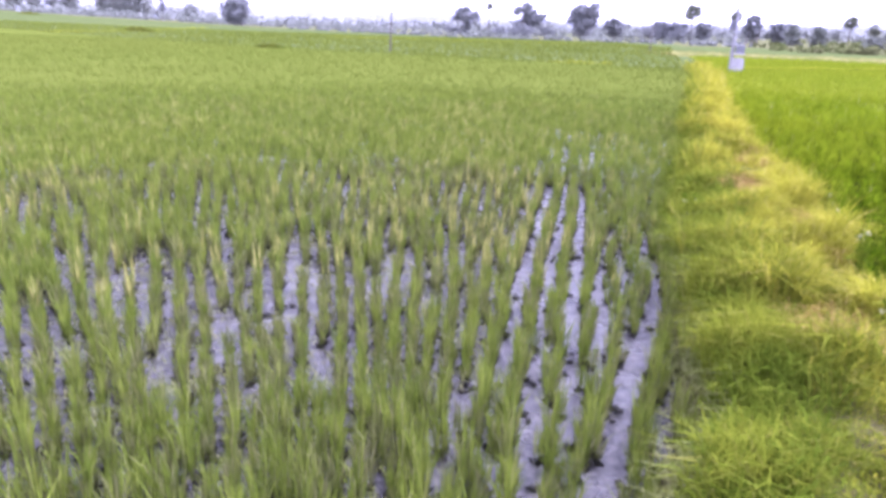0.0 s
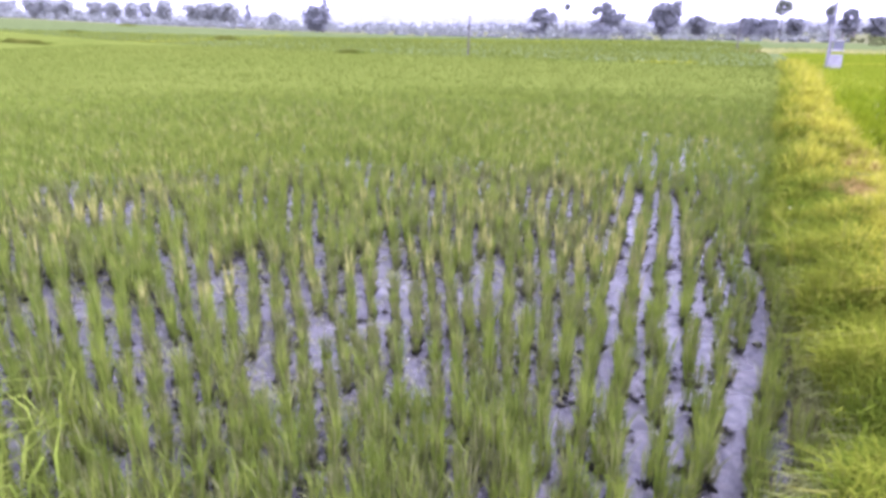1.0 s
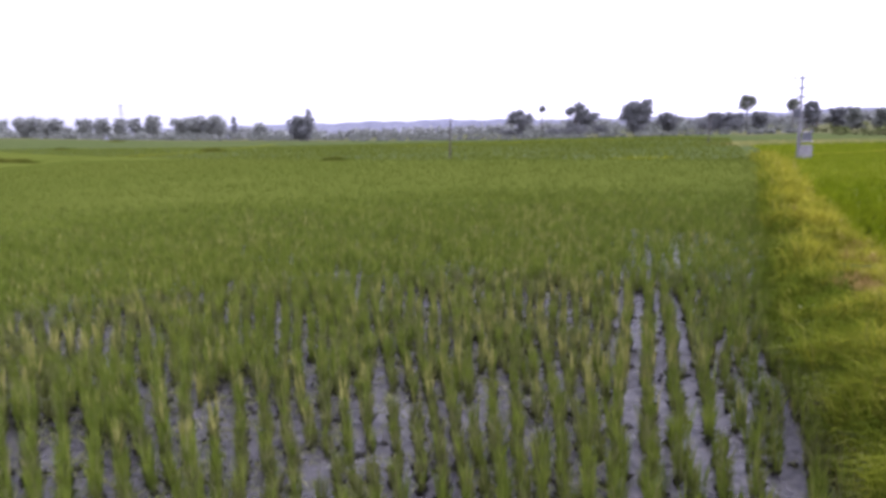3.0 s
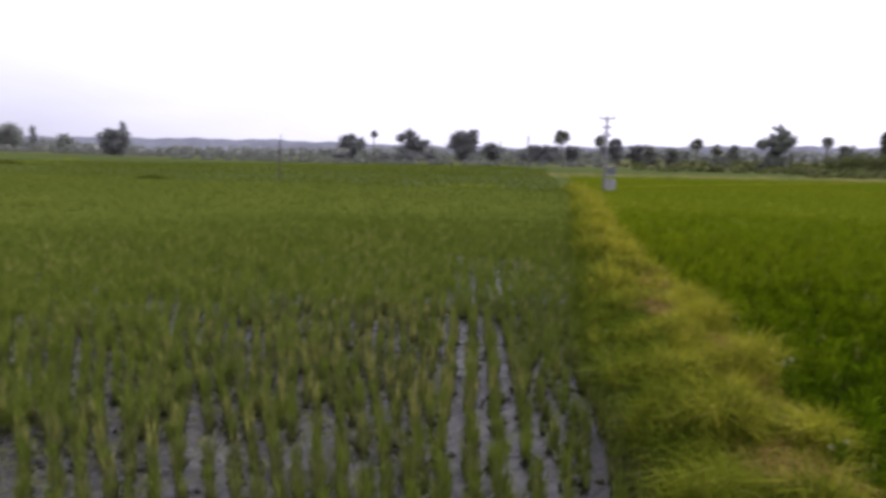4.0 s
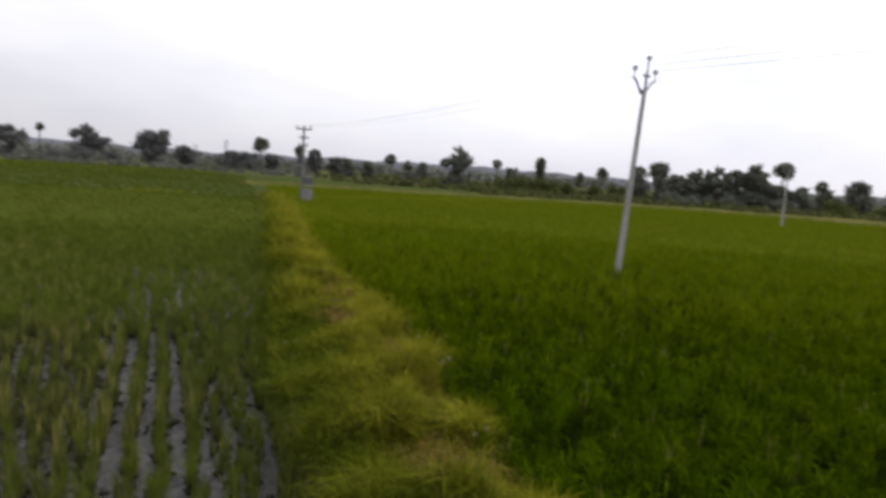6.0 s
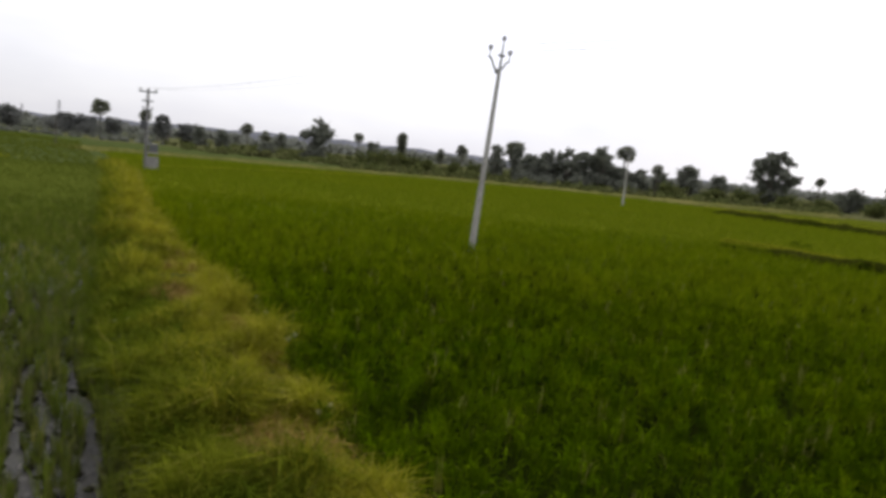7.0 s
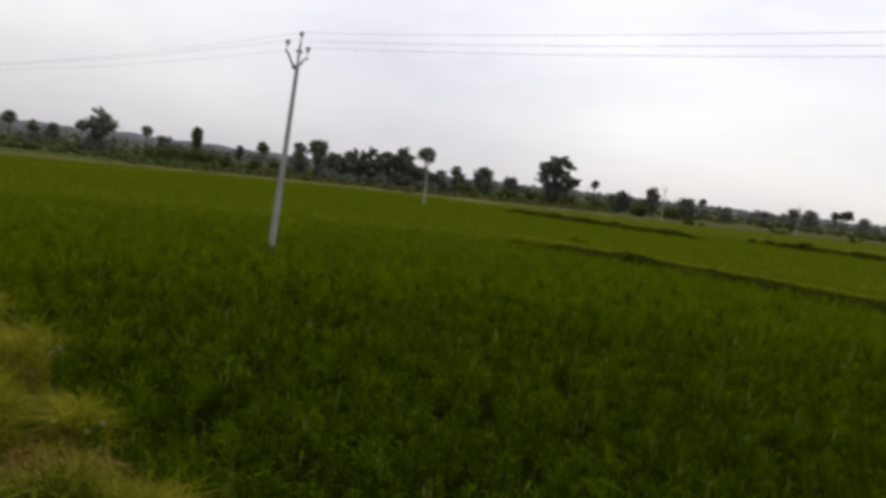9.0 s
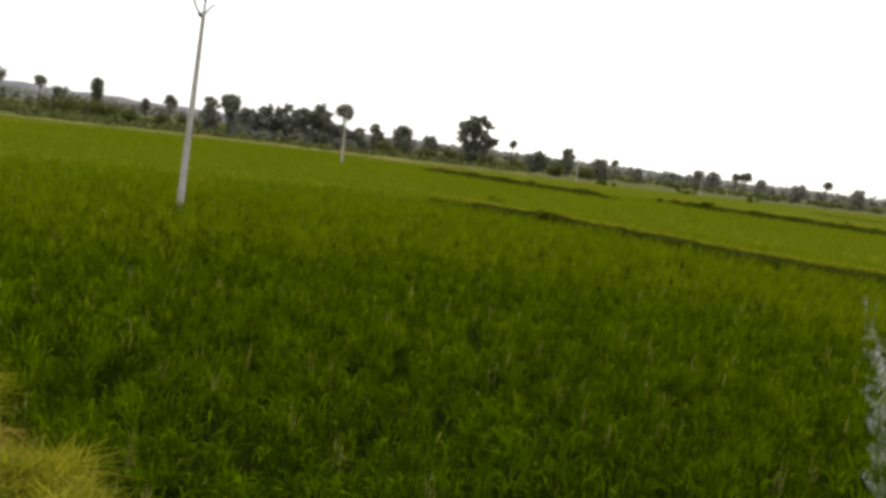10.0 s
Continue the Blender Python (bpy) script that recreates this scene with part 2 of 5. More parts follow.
M_PORCELAIN = surface_material("insulator_glaze", [(0.3, (0.20, 0.19, 0.20)), (0.7, (0.32, 0.31, 0.32))], 8.0, 0.25, 40.0, (0.1, 0.002), None, 0.0, 0.5)
M_WIRE = surface_material("aluminium_wire", [(0.3, (0.16, 0.16, 0.17)), (0.7, (0.24, 0.24, 0.25))], 2.0, 0.5, 20.0, (0.1, 0.001), None, 0.5)
M_BARK = surface_material("bark", [(0.3, (0.11, 0.095, 0.080)), (0.7, (0.19, 0.165, 0.14))], 1.2, 0.95, 12.0, (0.6, 0.04), (1, 1, 0.3))
M_STICK = surface_material("weathered_stick", [(0.3, (0.050, 0.042, 0.034)), (0.7, (0.090, 0.076, 0.060))], 3.0, 0.9, 30.0, (0.4, 0.01))
# M_TREE is greyed and lightened: some distance haze painted into the leaf
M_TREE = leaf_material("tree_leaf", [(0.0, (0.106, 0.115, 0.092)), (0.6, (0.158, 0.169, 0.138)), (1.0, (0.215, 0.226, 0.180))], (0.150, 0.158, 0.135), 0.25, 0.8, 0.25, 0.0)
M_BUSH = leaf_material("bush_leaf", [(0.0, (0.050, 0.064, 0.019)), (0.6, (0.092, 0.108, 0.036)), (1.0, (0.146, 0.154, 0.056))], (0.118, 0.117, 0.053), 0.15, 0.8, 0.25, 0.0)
# Fronds, far leaves and ridge are paled and greyed: distance haze in the colour
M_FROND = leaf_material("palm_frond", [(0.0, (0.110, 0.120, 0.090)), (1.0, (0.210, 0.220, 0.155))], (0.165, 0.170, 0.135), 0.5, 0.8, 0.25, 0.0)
M_HAZED = leaf_material("hazed_tree_leaf", [(0.0, (0.116, 0.120, 0.114)), (0.6, (0.162, 0.167, 0.158)), (1.0, (0.215, 0.220, 0.205))], (0.152, 0.156, 0.152), 0.25, 0.8, 0.25, 0.0)
M_HAZED_PALE = leaf_material("hazed_pale_leaf", [(0.0, (0.172, 0.182, 0.155)), (1.0, (0.270, 0.280, 0.240))], (0.222, 0.226, 0.208), 0.02, 0.8, 0.25, 0.05)
M_RIDGE = surface_material("hazed_wooded_ridge", [(0.3, (0.108, 0.112, 0.127)), (0.7, (0.154, 0.158, 0.175))], 0.02, 1.0, 0.25, (0.5, 1.0), None, 0.0, 0.0)


# ---- mesh helpers ----
rng = np.random.default_rng(7)


def raw_mesh(name, verts, sizes, loops, material, smooth=False):
    """A mesh from arrays: points, corners a face, and the corners one after another."""
    me = bpy.data.meshes.new(name)
    verts, sizes, loops = np.asarray(verts, np.float32), np.asarray(sizes, np.int32), np.asarray(loops, np.int32)
    me.vertices.add(len(verts))
    me.vertices.foreach_set("co", verts.ravel())
    me.loops.add(len(loops))
    me.loops.foreach_set("vertex_index", loops)
    me.polygons.add(len(sizes))
    me.polygons.foreach_set("loop_start", np.concatenate([[0], np.cumsum(sizes)[:-1]]).astype(np.int32))
    me.polygons.foreach_set("loop_total", sizes)
    if smooth:
        me.polygons.foreach_set("use_smooth", np.ones(len(sizes), bool))
    me.update(calc_edges=True)
    me.materials.append(material)
    return me


def part(name, bm, material, parent, label=""):
    me = bpy.data.meshes.new(name)
    bm.to_mesh(me)
    bm.free()
    me.materials.append(material)
    ob = new(name, me)
    ob.parent = parent
    return tagged(ob, label) if label else ob


def mesh_part(name, me, parent, label=""):
    ob = new(name, me)
    ob.parent = parent
    return tagged(ob, label) if label else ob


def blades(name, roots, length, width, lean, material, toward=None, kink=True):
    """Grass or rice: one bent blade for each root, widest half way up (kink) or at the foot."""
    n = len(roots)
    length, width, lean = (np.broadcast_to(np.asarray(v, float), n) for v in (length, width, lean))
    th = rng.uniform(0, 2 * np.pi, n) if toward is None else toward
    d = np.stack([np.cos(th), np.sin(th), np.zeros(n)], 1)
    ph = rng.uniform(0, 2 * np.pi, n)
    w = np.stack([np.cos(ph), np.sin(ph), np.zeros(n)], 1) * (width / 2)[:, None]
    up = np.array([0, 0, 1.0])
    mid = roots + length[:, None] * (0.6 * up + 0.28 * lean[:, None] * d)
    tip = roots + length[:, None] * ((1 - 0.45 * lean)[:, None] * up + lean[:, None] * d)
    if kink:
        v = np.stack([roots, mid + w, tip, mid - w], 1).reshape(-1, 3)
        loops = np.arange(4 * n)
        sizes = np.full(n, 4)
    else:
        v = np.stack([roots - w, roots + w, tip], 1).reshape(-1, 3)
        loops = np.arange(3 * n)
        sizes = np.full(n, 3)
    return raw_mesh(name, v, sizes, loops, material)


def tufts(name, hills, per, length, spread, width, material, kink=True, size=None, foot=0.035):
    """Rice hills: a bunch of blades fanning out from each planted spot."""
    n = len(hills)
    s = np.ones(n) if size is None else size
    th = rng.uniform(0, 2 * np.pi, (n, per))
    r = foot * np.sqrt(rng.uniform(0, 1, (n, per))) * s[:, None]
    roots = np.stack([hills[:, 0:1] + r * np.cos(th), hills[:, 1:2] + r * np.sin(th), np.repeat(hills[:, 2:3], per, 1)], 2).reshape(-1, 3)
    ln = (length * s[:, None] * rng.uniform(0.55, 1.1, (n, per))).ravel()
    lean = (spread * rng.uniform(0.1, 1.0, (n, per)) ** 1.3).ravel()
    return blades(name, roots, ln, width * rng.uniform(0.7, 1.3, n * per), lean, material, (th + rng.normal(0, 0.5, (n, per))).ravel(), kink)


def bushy_hills(name, hills, per, high, leaf, width, material, size):
    """Well-tillered rice: each hill a rounded bush of short leaves that start at many heights."""
    n = len(hills)
    f = rng.uniform(0, 1, (n, per)) ** 0.7
    th = rng.uniform(0, 2 * np.pi, (n, per))
    r = 0.074 * np.sqrt(rng.uniform(0, 1, (n, per))) * (0.55 + 0.45 * np.sin(np.pi * np.clip(f, 0.1, 0.95))) * size[:, None]
    z = hills[:, 2:3] + high * 0.72 * f * size[:, None]
    roots = np.stack([hills[:, 0:1] + r * np.cos(th), hills[:, 1:2] + r * np.sin(th), z], 2).reshape(-1, 3)
    ln = (leaf * rng.uniform(0.6, 1.25, (n, per)) * (0.75 + 0.25 * size[:, None])).ravel()
    lean = rng.uniform(0.15, 0.85, n * per)
    return blades(name, roots, ln, width * rng.uniform(0.7, 1.3, n * per), lean, material, (th + rng.normal(0, 0.7, (n, per))).ravel())


def lumps(name, places, radius, material):
    """Small uneven clods: an eight-faced lump at each place."""
    n = len(places)
    shape = np.array([(1, 0, 0), (0, 1, 0), (-1, 0, 0), (0, -1, 0), (0, 0, 0.9), (0, 0, -0.6)])
    v = places[:, None, :] + shape[None] * radius[:, None, None] * rng.uniform(0.6, 1.4, (n, 6, 1)) + rng.normal(0, 0.2, (n, 6, 3)) * radius[:, None, None]
    faces = np.array([(0, 1, 4), (1, 2, 4), (2, 3, 4), (3, 0, 4), (1, 0, 5), (2, 1, 5), (3, 2, 5), (0, 3, 5)])
    loops = (np.arange(n)[:, None, None] * 6 + faces[None]).ravel()
    return raw_mesh(name, v.reshape(-1, 3), np.full(8 * n, 3), loops, material)


def grid_sheet(name, xs, ys, height, keep, material):
    """A sheet over a grid, with its height and its outline from functions of the place."""
    gx, gy = np.meshgrid(xs, ys)
    v = np.stack([gx, gy, height(gx, gy)], 2).reshape(-1, 3)
    nx = len(xs)
    i, j = np.meshgrid(np.arange(nx - 1), np.arange(len(ys) - 1))
    a = (j * nx + i).ravel()
    cx = ((gx[:-1, :-1] + gx[1:, 1:]) / 2).ravel()
    cy = ((gy[:-1, :-1] + gy[1:, 1:]) / 2).ravel()
    a = a[keep(cx, cy)]
    q = np.stack([a, a + 1, a + nx + 1, a + nx], 1)
    used, inv = np.unique(q.ravel(), return_inverse=True)
    return raw_mesh(name, v[used], np.full(len(a), 4), inv, material, True)


def wobble(x, y, scale, seed=0.0):
    """A cheap smooth noise over the plan, about -1 to 1."""
    a, b = np.asarray(x) / scale + seed, np.asarray(y) / scale - 1.7 * seed
    return (np.sin(1.9 * a + 1.3 * np.sin(1.1 * b + seed)) + np.sin(2.3 * b + 1.7 * np.sin(0.9 * a)) + 0.6 * np.sin(4.1 * a - 3.3 * b) + 0.4 * np.sin(7.3 * b + 5.1 * a)) / 3


def scatter(n, x0, x1, y0, y1, keep):
    p = np.stack([rng.uniform(x0, x1, n), rng.uniform(y0, y1, n)], 1)
    return p[keep(p[:, 0], p[:, 1])]


def tube(bm, points, radii, sides=6):
    """A round bar along points, joined into bm."""
    rings = []
    pts = [Vector(p) for p in points]
    for k, p in enumerate(pts):
        d = (pts[min(k + 1, len(pts) - 1)] - pts[max(k - 1, 0)]).normalized()
        u = d.cross(Vector((0, 0, 1)) if abs(d.z) < 0.9 else Vector((1, 0, 0))).normalized()
        w = d.cross(u)
        r = radii[k] if isinstance(radii, (list, tuple)) else radii
        rings.append([bm.verts.new(p + r * (math.cos(t) * u + math.sin(t) * w)) for t in (2 * math.pi * s / sides for s in range(sides))])
    for a, b in zip(rings, rings[1:]):
        for s in range(sides):
            bm.faces.new((a[s], a[(s + 1) % sides], b[(s + 1) % sides], b[s]))
    bm.faces.new(rings[0][::-1])
    bm.faces.new(rings[-1])


def block(bm, centre, size, bevel=0.0, turn=None):
    m = Matrix.Translation(centre) @ (turn or Matrix.Identity(4)) @ Matrix.Diagonal((*size, 1))
    made = bmesh.ops.create_cube(bm, size=1.0, matrix=m)["verts"]
    if bevel:
        edges = list({e for v in made for e in v.link_edges})
        bmesh.ops.bevel(bm, geom=edges, offset=bevel, segments=2, affect="EDGES")


def land(x, y):
    """How far the plain has risen at a place: it climbs gently towards the north-west."""
    bearing_there, away = np.degrees(np.arctan2(x, y)), np.hypot(x, y)
    top = np.interp(bearing_there, [-150, -100, -60, -38, -33.5, -27.8, -21.5, -15, -6], [0, 3.7, 4.4, 3.95, 3.1, 2.1, 1.15, 0.4, 0])
    return top * np.clip((away - 50) / 150, 0, 1) ** 1.5


def at(az, dist, z=0.0):
    """A place by its bearing from the path's start, clockwise from straight ahead, and its distance."""
    x, y = dist * math.sin(radians(az)), dist * math.cos(radians(az))
    return Vector((x, y, z + float(land(x, y))))


# ---- the plan: the long bund and the fields on its two sides ----
BUND_Y = [-14.0, -6.0, 0.0, 1.5, 3.0, 4.2, 5.5, 6.6, 8.4, 11.4, 16.3, 31.5, 40.5, 300.0]
BUND_X = [-4.2, -1.4, 0.45, 1.31, 2.10, 2.50, 2.92, 3.24, 3.90, 4.85, 6.45, 12.1, 14.9, 95.0]
BUND_HALF = [1.2, 1.2, 1.00, 0.76, 0.65, 0.64, 0.67, 0.73, 0.78, 0.66, 0.62, 0.62, 0.62, 0.62]


def bund_x(y):
    return np.interp(y, BUND_Y, BUND_X)


def bund_half(y):
    return np.interp(y, BUND_Y, BUND_HALF)


LEFT_BUND = [(0.0, -0.5), (-2.6, 1.75), (-6.0, 4.2), (-12.0, 8.0)]


def strip_y(x):
    """The middle of the strip of open water along the edge of the dense rice."""
    return -0.33 - 0.205 * x


def from_left_bund(x, y):
    """How far ahead of the side bund's middle line a place lies."""
    return y - np.interp(-np.asarray(x), [-p[0] for p in LEFT_BUND], [p[1] for p in LEFT_BUND])


# ---- ground, mud, far fields ----
tagged(new("ground", grid_sheet("ground", np.concatenate([np.linspace(-2400, -400, 6), np.linspace(-300, 400, 36), np.linspace(500, 2400, 6)]),
                                np.concatenate([np.linspace(-2400, -200, 6), np.linspace(-100, 400, 26), np.linspace(500, 2400, 6)]),
                                lambda x, y: -0.04 + land(x, y), lambda x, y: x == x, M_GROUND)), "flat grassy plain reaching the horizon", "ground", "", "structure")
tagged(new("paddy_mud", grid_sheet("paddy_mud", np.arange(-22, 30, 0.25), np.arange(-12, 26, 0.25),
                                   lambda x, y: 0.012 * wobble(x, y, 0.5) + 0.008 * wobble(x, y, 0.17, 3), lambda x, y: x == x, M_MUD)),
       "flooded grey-brown paddy mud with still water", "mud", "", "structure")


# mud darkened almost to black to paint the shade between the rice hills
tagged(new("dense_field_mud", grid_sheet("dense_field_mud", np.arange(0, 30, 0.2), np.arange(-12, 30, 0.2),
                                         lambda x, y: 0.030 + 0.012 * wobble(x, y, 0.5, 6) - 0.080 * np.exp(-((y - strip_y(x)) / 0.135) ** 2), lambda x, y: x > bund_x(y) + 0.4, M_MUD_SHADE)),
       "mud under the dense rice, coloured near-black for shade", "mud", "", "structure")


def pale_field(x, y):
    """The lighter paddies beyond the crossing bund."""
    return (x > np.interp(y, [-18, -9.5, -4.9, -2.7, -0.5, 2.2, 5.1, 7.2, 9.4], [15, 19.5, 21.1, 21.3, 22.2, 23.4, 24.2, 24.3, 24.1])) & (y < 9.6 + 0.358 * (x - 24.1))


def open_rows(x, y):
    """How far a place lies in one of the thin stands, where whole stretches of the rows have failed: 0 to 1."""
    out = np.zeros(np.shape(x))
    for cx, cy, rx, ry in ((0.2, 7.6, 1.6, 3.2), (-1.1, 4.9, 1.3, 1.7), (0.6, 13.6, 1.2, 3.6), (-4.9, 7.6, 1.3, 2.2), (-5.2, 15.0, 1.2, 2.4), (3.4, 12.6, 0.4, 1.6), (1.6, 18.5, 2.0, 2.0)):
        out = np.maximum(out, np.exp(-((x - cx) / rx) ** 2 - ((y - cy) / ry) ** 2))
    return out * np.interp(np.hypot(x, y), [9, 14], [1, 0.62])


def canopy_left(x, y):
    rise = np.clip((np.hypot(x, y) - 15.0) / 8, 0, 1) * (1 - open_rows(x, y))
    return land(x, y) - 0.02 + 0.25 * rise + 0.03 * wobble(x, y, 0.8) * rise + 0.02 * wobble(x, y, 3.1, 2) * rise


tagged(new("rice_canopy_left", grid_sheet("rice_canopy_left", np.arange(-75, 24, 0.5), np.arange(8, 95, 0.5), canopy_left,
                                          lambda x, y: (x < bund_x(y) - 0.35) & (np.hypot(x, y) > 15.5) & (y < 46 - 0.62 * x), M_CANOPY_L)),
       "closed pale green leaf canopy of young rice", "rice field", "", "stuff")
tagged(new("rice_canopy_right", grid_sheet("rice_canopy_right", np.arange(0, 64, 0.4), np.arange(-14, 68, 0.4),
                                           lambda x, y: -0.06 + 0.25 * np.clip((np.hypot(x, y) - 18.0) / 8, 0, 1) + 0.035 * wobble(x, y, 0.7, 5) + 0.02 * wobble(x, y, 3.3, 1),
                                           lambda x, y: (x > bund_x(y) + 0.5) & ~pale_field(x, y) & (np.abs(y - strip_y(x)) > 0.5 * np.clip((14 - x) / 5, 0, 1)) & (y > -12) & (y < 75 - 0.52 * x), M_CANOPY_R)),
       "closed deep green leaf canopy of dense rice", "rice field", "", "stuff")
tagged(new("rice_canopy_far", grid_sheet("rice_canopy_far", np.arange(-320, 330, 1.5), np.arange(-120, 215, 1.5),
                                         lambda x, y: land(x, y) + 0.16 + 0.05 * wobble(x, y, 9, 5),
                                         lambda x, y: (((x < bund_x(y) + 1.5) & (y > 46.5 - 0.62 * x) & (y > 41)) | ((y > 75.5 - 0.52 * x) & (x < 58 + 5 * wobble(x, y, 8, 2)) & (y > 40) & (np.hypot(x, y) < 118 + 10 * wobble(x, y, 11, 3)))) & (np.hypot(x, y) < np.interp(np.degrees(np.arctan2(x, y)), [-16, -7, 1, 20], [185, 158, 132, 128]) + 3 * wobble(x, y, 9, 2)), M_CANOPY_F)),
       "far pale green paddy fields seen edge on", "rice field", "", "stuff")
tagged(new("rice_canopy_east", grid_sheet("rice_canopy_east", np.arange(56, 150, 1.2), np.arange(-110, 46, 1.2), lambda x, y: 0.16 + 0.05 * wobble(x, y, 9, 5),
                                          lambda x, y: ((x > 57) | (pale_field(x, y) & (x > 60))) & (np.hypot(x, y) < 140 + 8 * wobble(x, y, 9, 1)) & (y < 47 - 0.9 * (x - 57)), M_CANOPY_E)),
       "far yellow-green paddy fields behind the second bund", "rice field", "", "stuff")

tagged(new("rice_canopy_beyond", grid_sheet("rice_canopy_beyond", np.arange(14, 64, 0.5), np.arange(-60, 28, 0.5),
                                            lambda x, y: 0.19 + 0.035 * wobble(x, y, 0.7, 5) + 0.02 * wobble(x, y, 3.3, 1), pale_field, M_CANOPY_R)),
       "closed green rice paddy beyond the crossing bund", "rice field", "", "stuff")

# ---- rice in the field with open water rows ----
ROW_LEAN = 0.2


def failed(x, y, along, row):
    """Whether a hill is missing from its row: gaps run along one row for half a metre to two."""
    lack = np.sin(along * 2.1 + row * 5.3) + 0.8 * np.sin(along * 4.7 + row * 11.9) + 0.5 * np.sin(along * 0.9 + row * 2.7)
    return lack > 1.74 - 0.46 * open_rows(x, y)


def plant_left():
    """Spots of the young rice: clear drills beside the bund, looser planting away from it."""
    rows = []
    for k in range(1, 46):
        drill = k < 5
        x0 = -0.05 + 0.225 * k if k < 5 else 1.04 + 0.150 * (k - 5)
        ys = np.arange(1.0, 24, 0.078 if drill else 0.120)
        ys = ys + rng.uniform(-0.04, 0.04, len(ys))
        xs = x0 + ROW_LEAN * (ys - 3.0) + 0.035 * np.sin(ys * 0.8 + k * 0.4) + rng.normal(0, 0.016, len(ys))
        xs = xs + (0.45 if drill else 1.0) * rng.normal(0, 0.045, len(ys)) + 0.05 * rng.normal(0, 1, len(ys)) * (ys > 9.5)
        keep = ~failed(xs, ys, ys, k * 1.0) if k > 12 else ys == ys
        rows.append(np.stack([xs[keep], ys[keep]], 1))
    ys = np.arange(1.0, 3.6, 0.09) + rng.uniform(-0.04, 0.04, 29)
    rows.append(np.stack([0.285 + ROW_LEAN * (ys - 3.0) + rng.normal(0, 0.03, 29), ys], 1))
    # rows set by hand spread like a fan away from the drills; more of them begin further out
    turn = radians(14)
    while turn > radians(-62):
        step = rng.uniform(0.027, 0.034)
        for shift, start in ((0.0, 1.3), (0.5, 5.8), (0.25, 10.5), (0.75, 10.5)):
            rs = np.arange(start + rng.uniform(0, 1.3), 24, 0.098)
            rs = rs + rng.uniform(-0.04, 0.04, len(rs))
            a = turn - shift * step + 0.006 * np.sin(rs * 1.3 + turn * 31)
            off = rng.normal(0, 0.012, len(rs)) + 0.040 * rng.normal(0, 1, len(rs)) * (rs > 9.5)
            xs, ys = -0.05 + rs * np.sin(a) + off * np.cos(a), 0.1 + rs * np.cos(a) - off * np.sin(a)
            mine = (xs < 0.175 + ROW_LEAN * (ys - 3.0) - 0.13) & ~failed(xs, ys, rs, (turn - shift * step) * 97)
            rows.append(np.stack([xs[mine], ys[mine]], 1))
        turn -= step
    for off, lo, hi in ((-0.15, 1.5, 3.9), (0.15, 2.2, 5.4)):
        ys = np.arange(lo, hi, 0.095)
        rows.append(np.stack([np.interp(ys, [2.3, 3.3, 4.3, 5.6], [0.66, 1.05, 1.46, 1.98]) + off + rng.normal(0, 0.02, len(ys)), ys + rng.uniform(-0.04, 0.04, len(ys))], 1))
    p = np.concatenate(rows)
    x, y = p[:, 0], p[:, 1]
    ok = (x < bund_x(y) - bund_half(y) * 0.95) & (from_left_bund(x, y) > 0.75)
    water = np.interp(y, [2.3, 3.3, 4.3, 5.6, 6.6], [0.66, 1.05, 1.46, 1.98, 2.15])
    ok &= (np.abs(x - water) > np.interp(y, [3.0, 4.5, 6.6], [0.090, 0.085, 0.045]) + 0.02 * wobble(x, y, 0.5)) | (y > 6.7)
    ok &= rng.uniform(0, 1, len(x)) > 0.07
    return p[ok]


spots = plant_left()
spots = np.column_stack([spots, np.zeros(len(spots))])
dist = np.hypot(spots[:, 0], spots[:, 1])
bearing = np.degrees(np.arctan2(spots[:, 0], spots[:, 1]))
in_sight = (bearing > -50) & (bearing < 60)
near, mid = (dist < 10.5) & in_sight, (dist >= 10.5) & (dist < 24) & in_sight
size_near = 0.92 + 0.12 * np.clip(dist[near] / 9, 0, 1) + 0.06 * np.clip((4.8 - dist[near]) / 2, 0, 1) + 0.14 * wobble(spots[near, 0], spots[near, 1], 0.9, 8) + rng.normal(0, 0.17, near.sum()) - 0.16 * open_rows(spots[near, 0], spots[near, 1])
size_near = np.clip(size_near, 0.4, 1.35)
hills = spots[near]
poor = rng.uniform(0, 1, len(hills)) < (0.20 + 0.75 * open_rows(hills[:, 0], hills[:, 1])) * np.where(wobble(hills[:, 0], hills[:, 1], 0.35, 5) > 0.15, 0.55, 1.15)
tagged(new("young_rice_plants", tufts("young_rice_plants", hills[~poor], 24, 0.31, 0.28, 0.0063, M_RICE_L, True, size_near[~poor] * rng.uniform(0.85, 1.2, (~poor).sum()), 0.028)),
       "young pale green rice hills in rows in shallow water", "rice plants", "", "stuff")
tagged(new("stunted_rice_plants", tufts("stunted_rice_plants", hills[poor], 9, 0.27, 0.30, 0.0056, M_RICE_L, True, size_near[poor], 0.028)),
       "thin stunted rice hills with few green leaves", "rice plants", "", "stuff")
husks = np.concatenate([hills[poor], hills[poor], hills[~poor][::2]])
husk_size = np.concatenate([size_near[poor] * 1.1, size_near[poor], size_near[~poor][::2]])
tagged(new("tan_rice_leaves", tufts("tan_rice_leaves", husks, 13, 0.23, 0.36, 0.0080, M_HUSK, True, husk_size, 0.036)),
       "withered khaki lower leaves of the rice hills", "rice leaves", "", "stuff")
# short near-black blades at the foot of every hill
tagged(new("dark_foot_tufts", tufts("dark_foot_tufts", hills, 9, 0.075, 0.7, 0.042, M_NEAR_BLACK, True, np.clip(size_near, 0.7, 1.3), 0.034)),
       "near-black tufts at the rice hills' feet", "rice roots", "", "stuff")
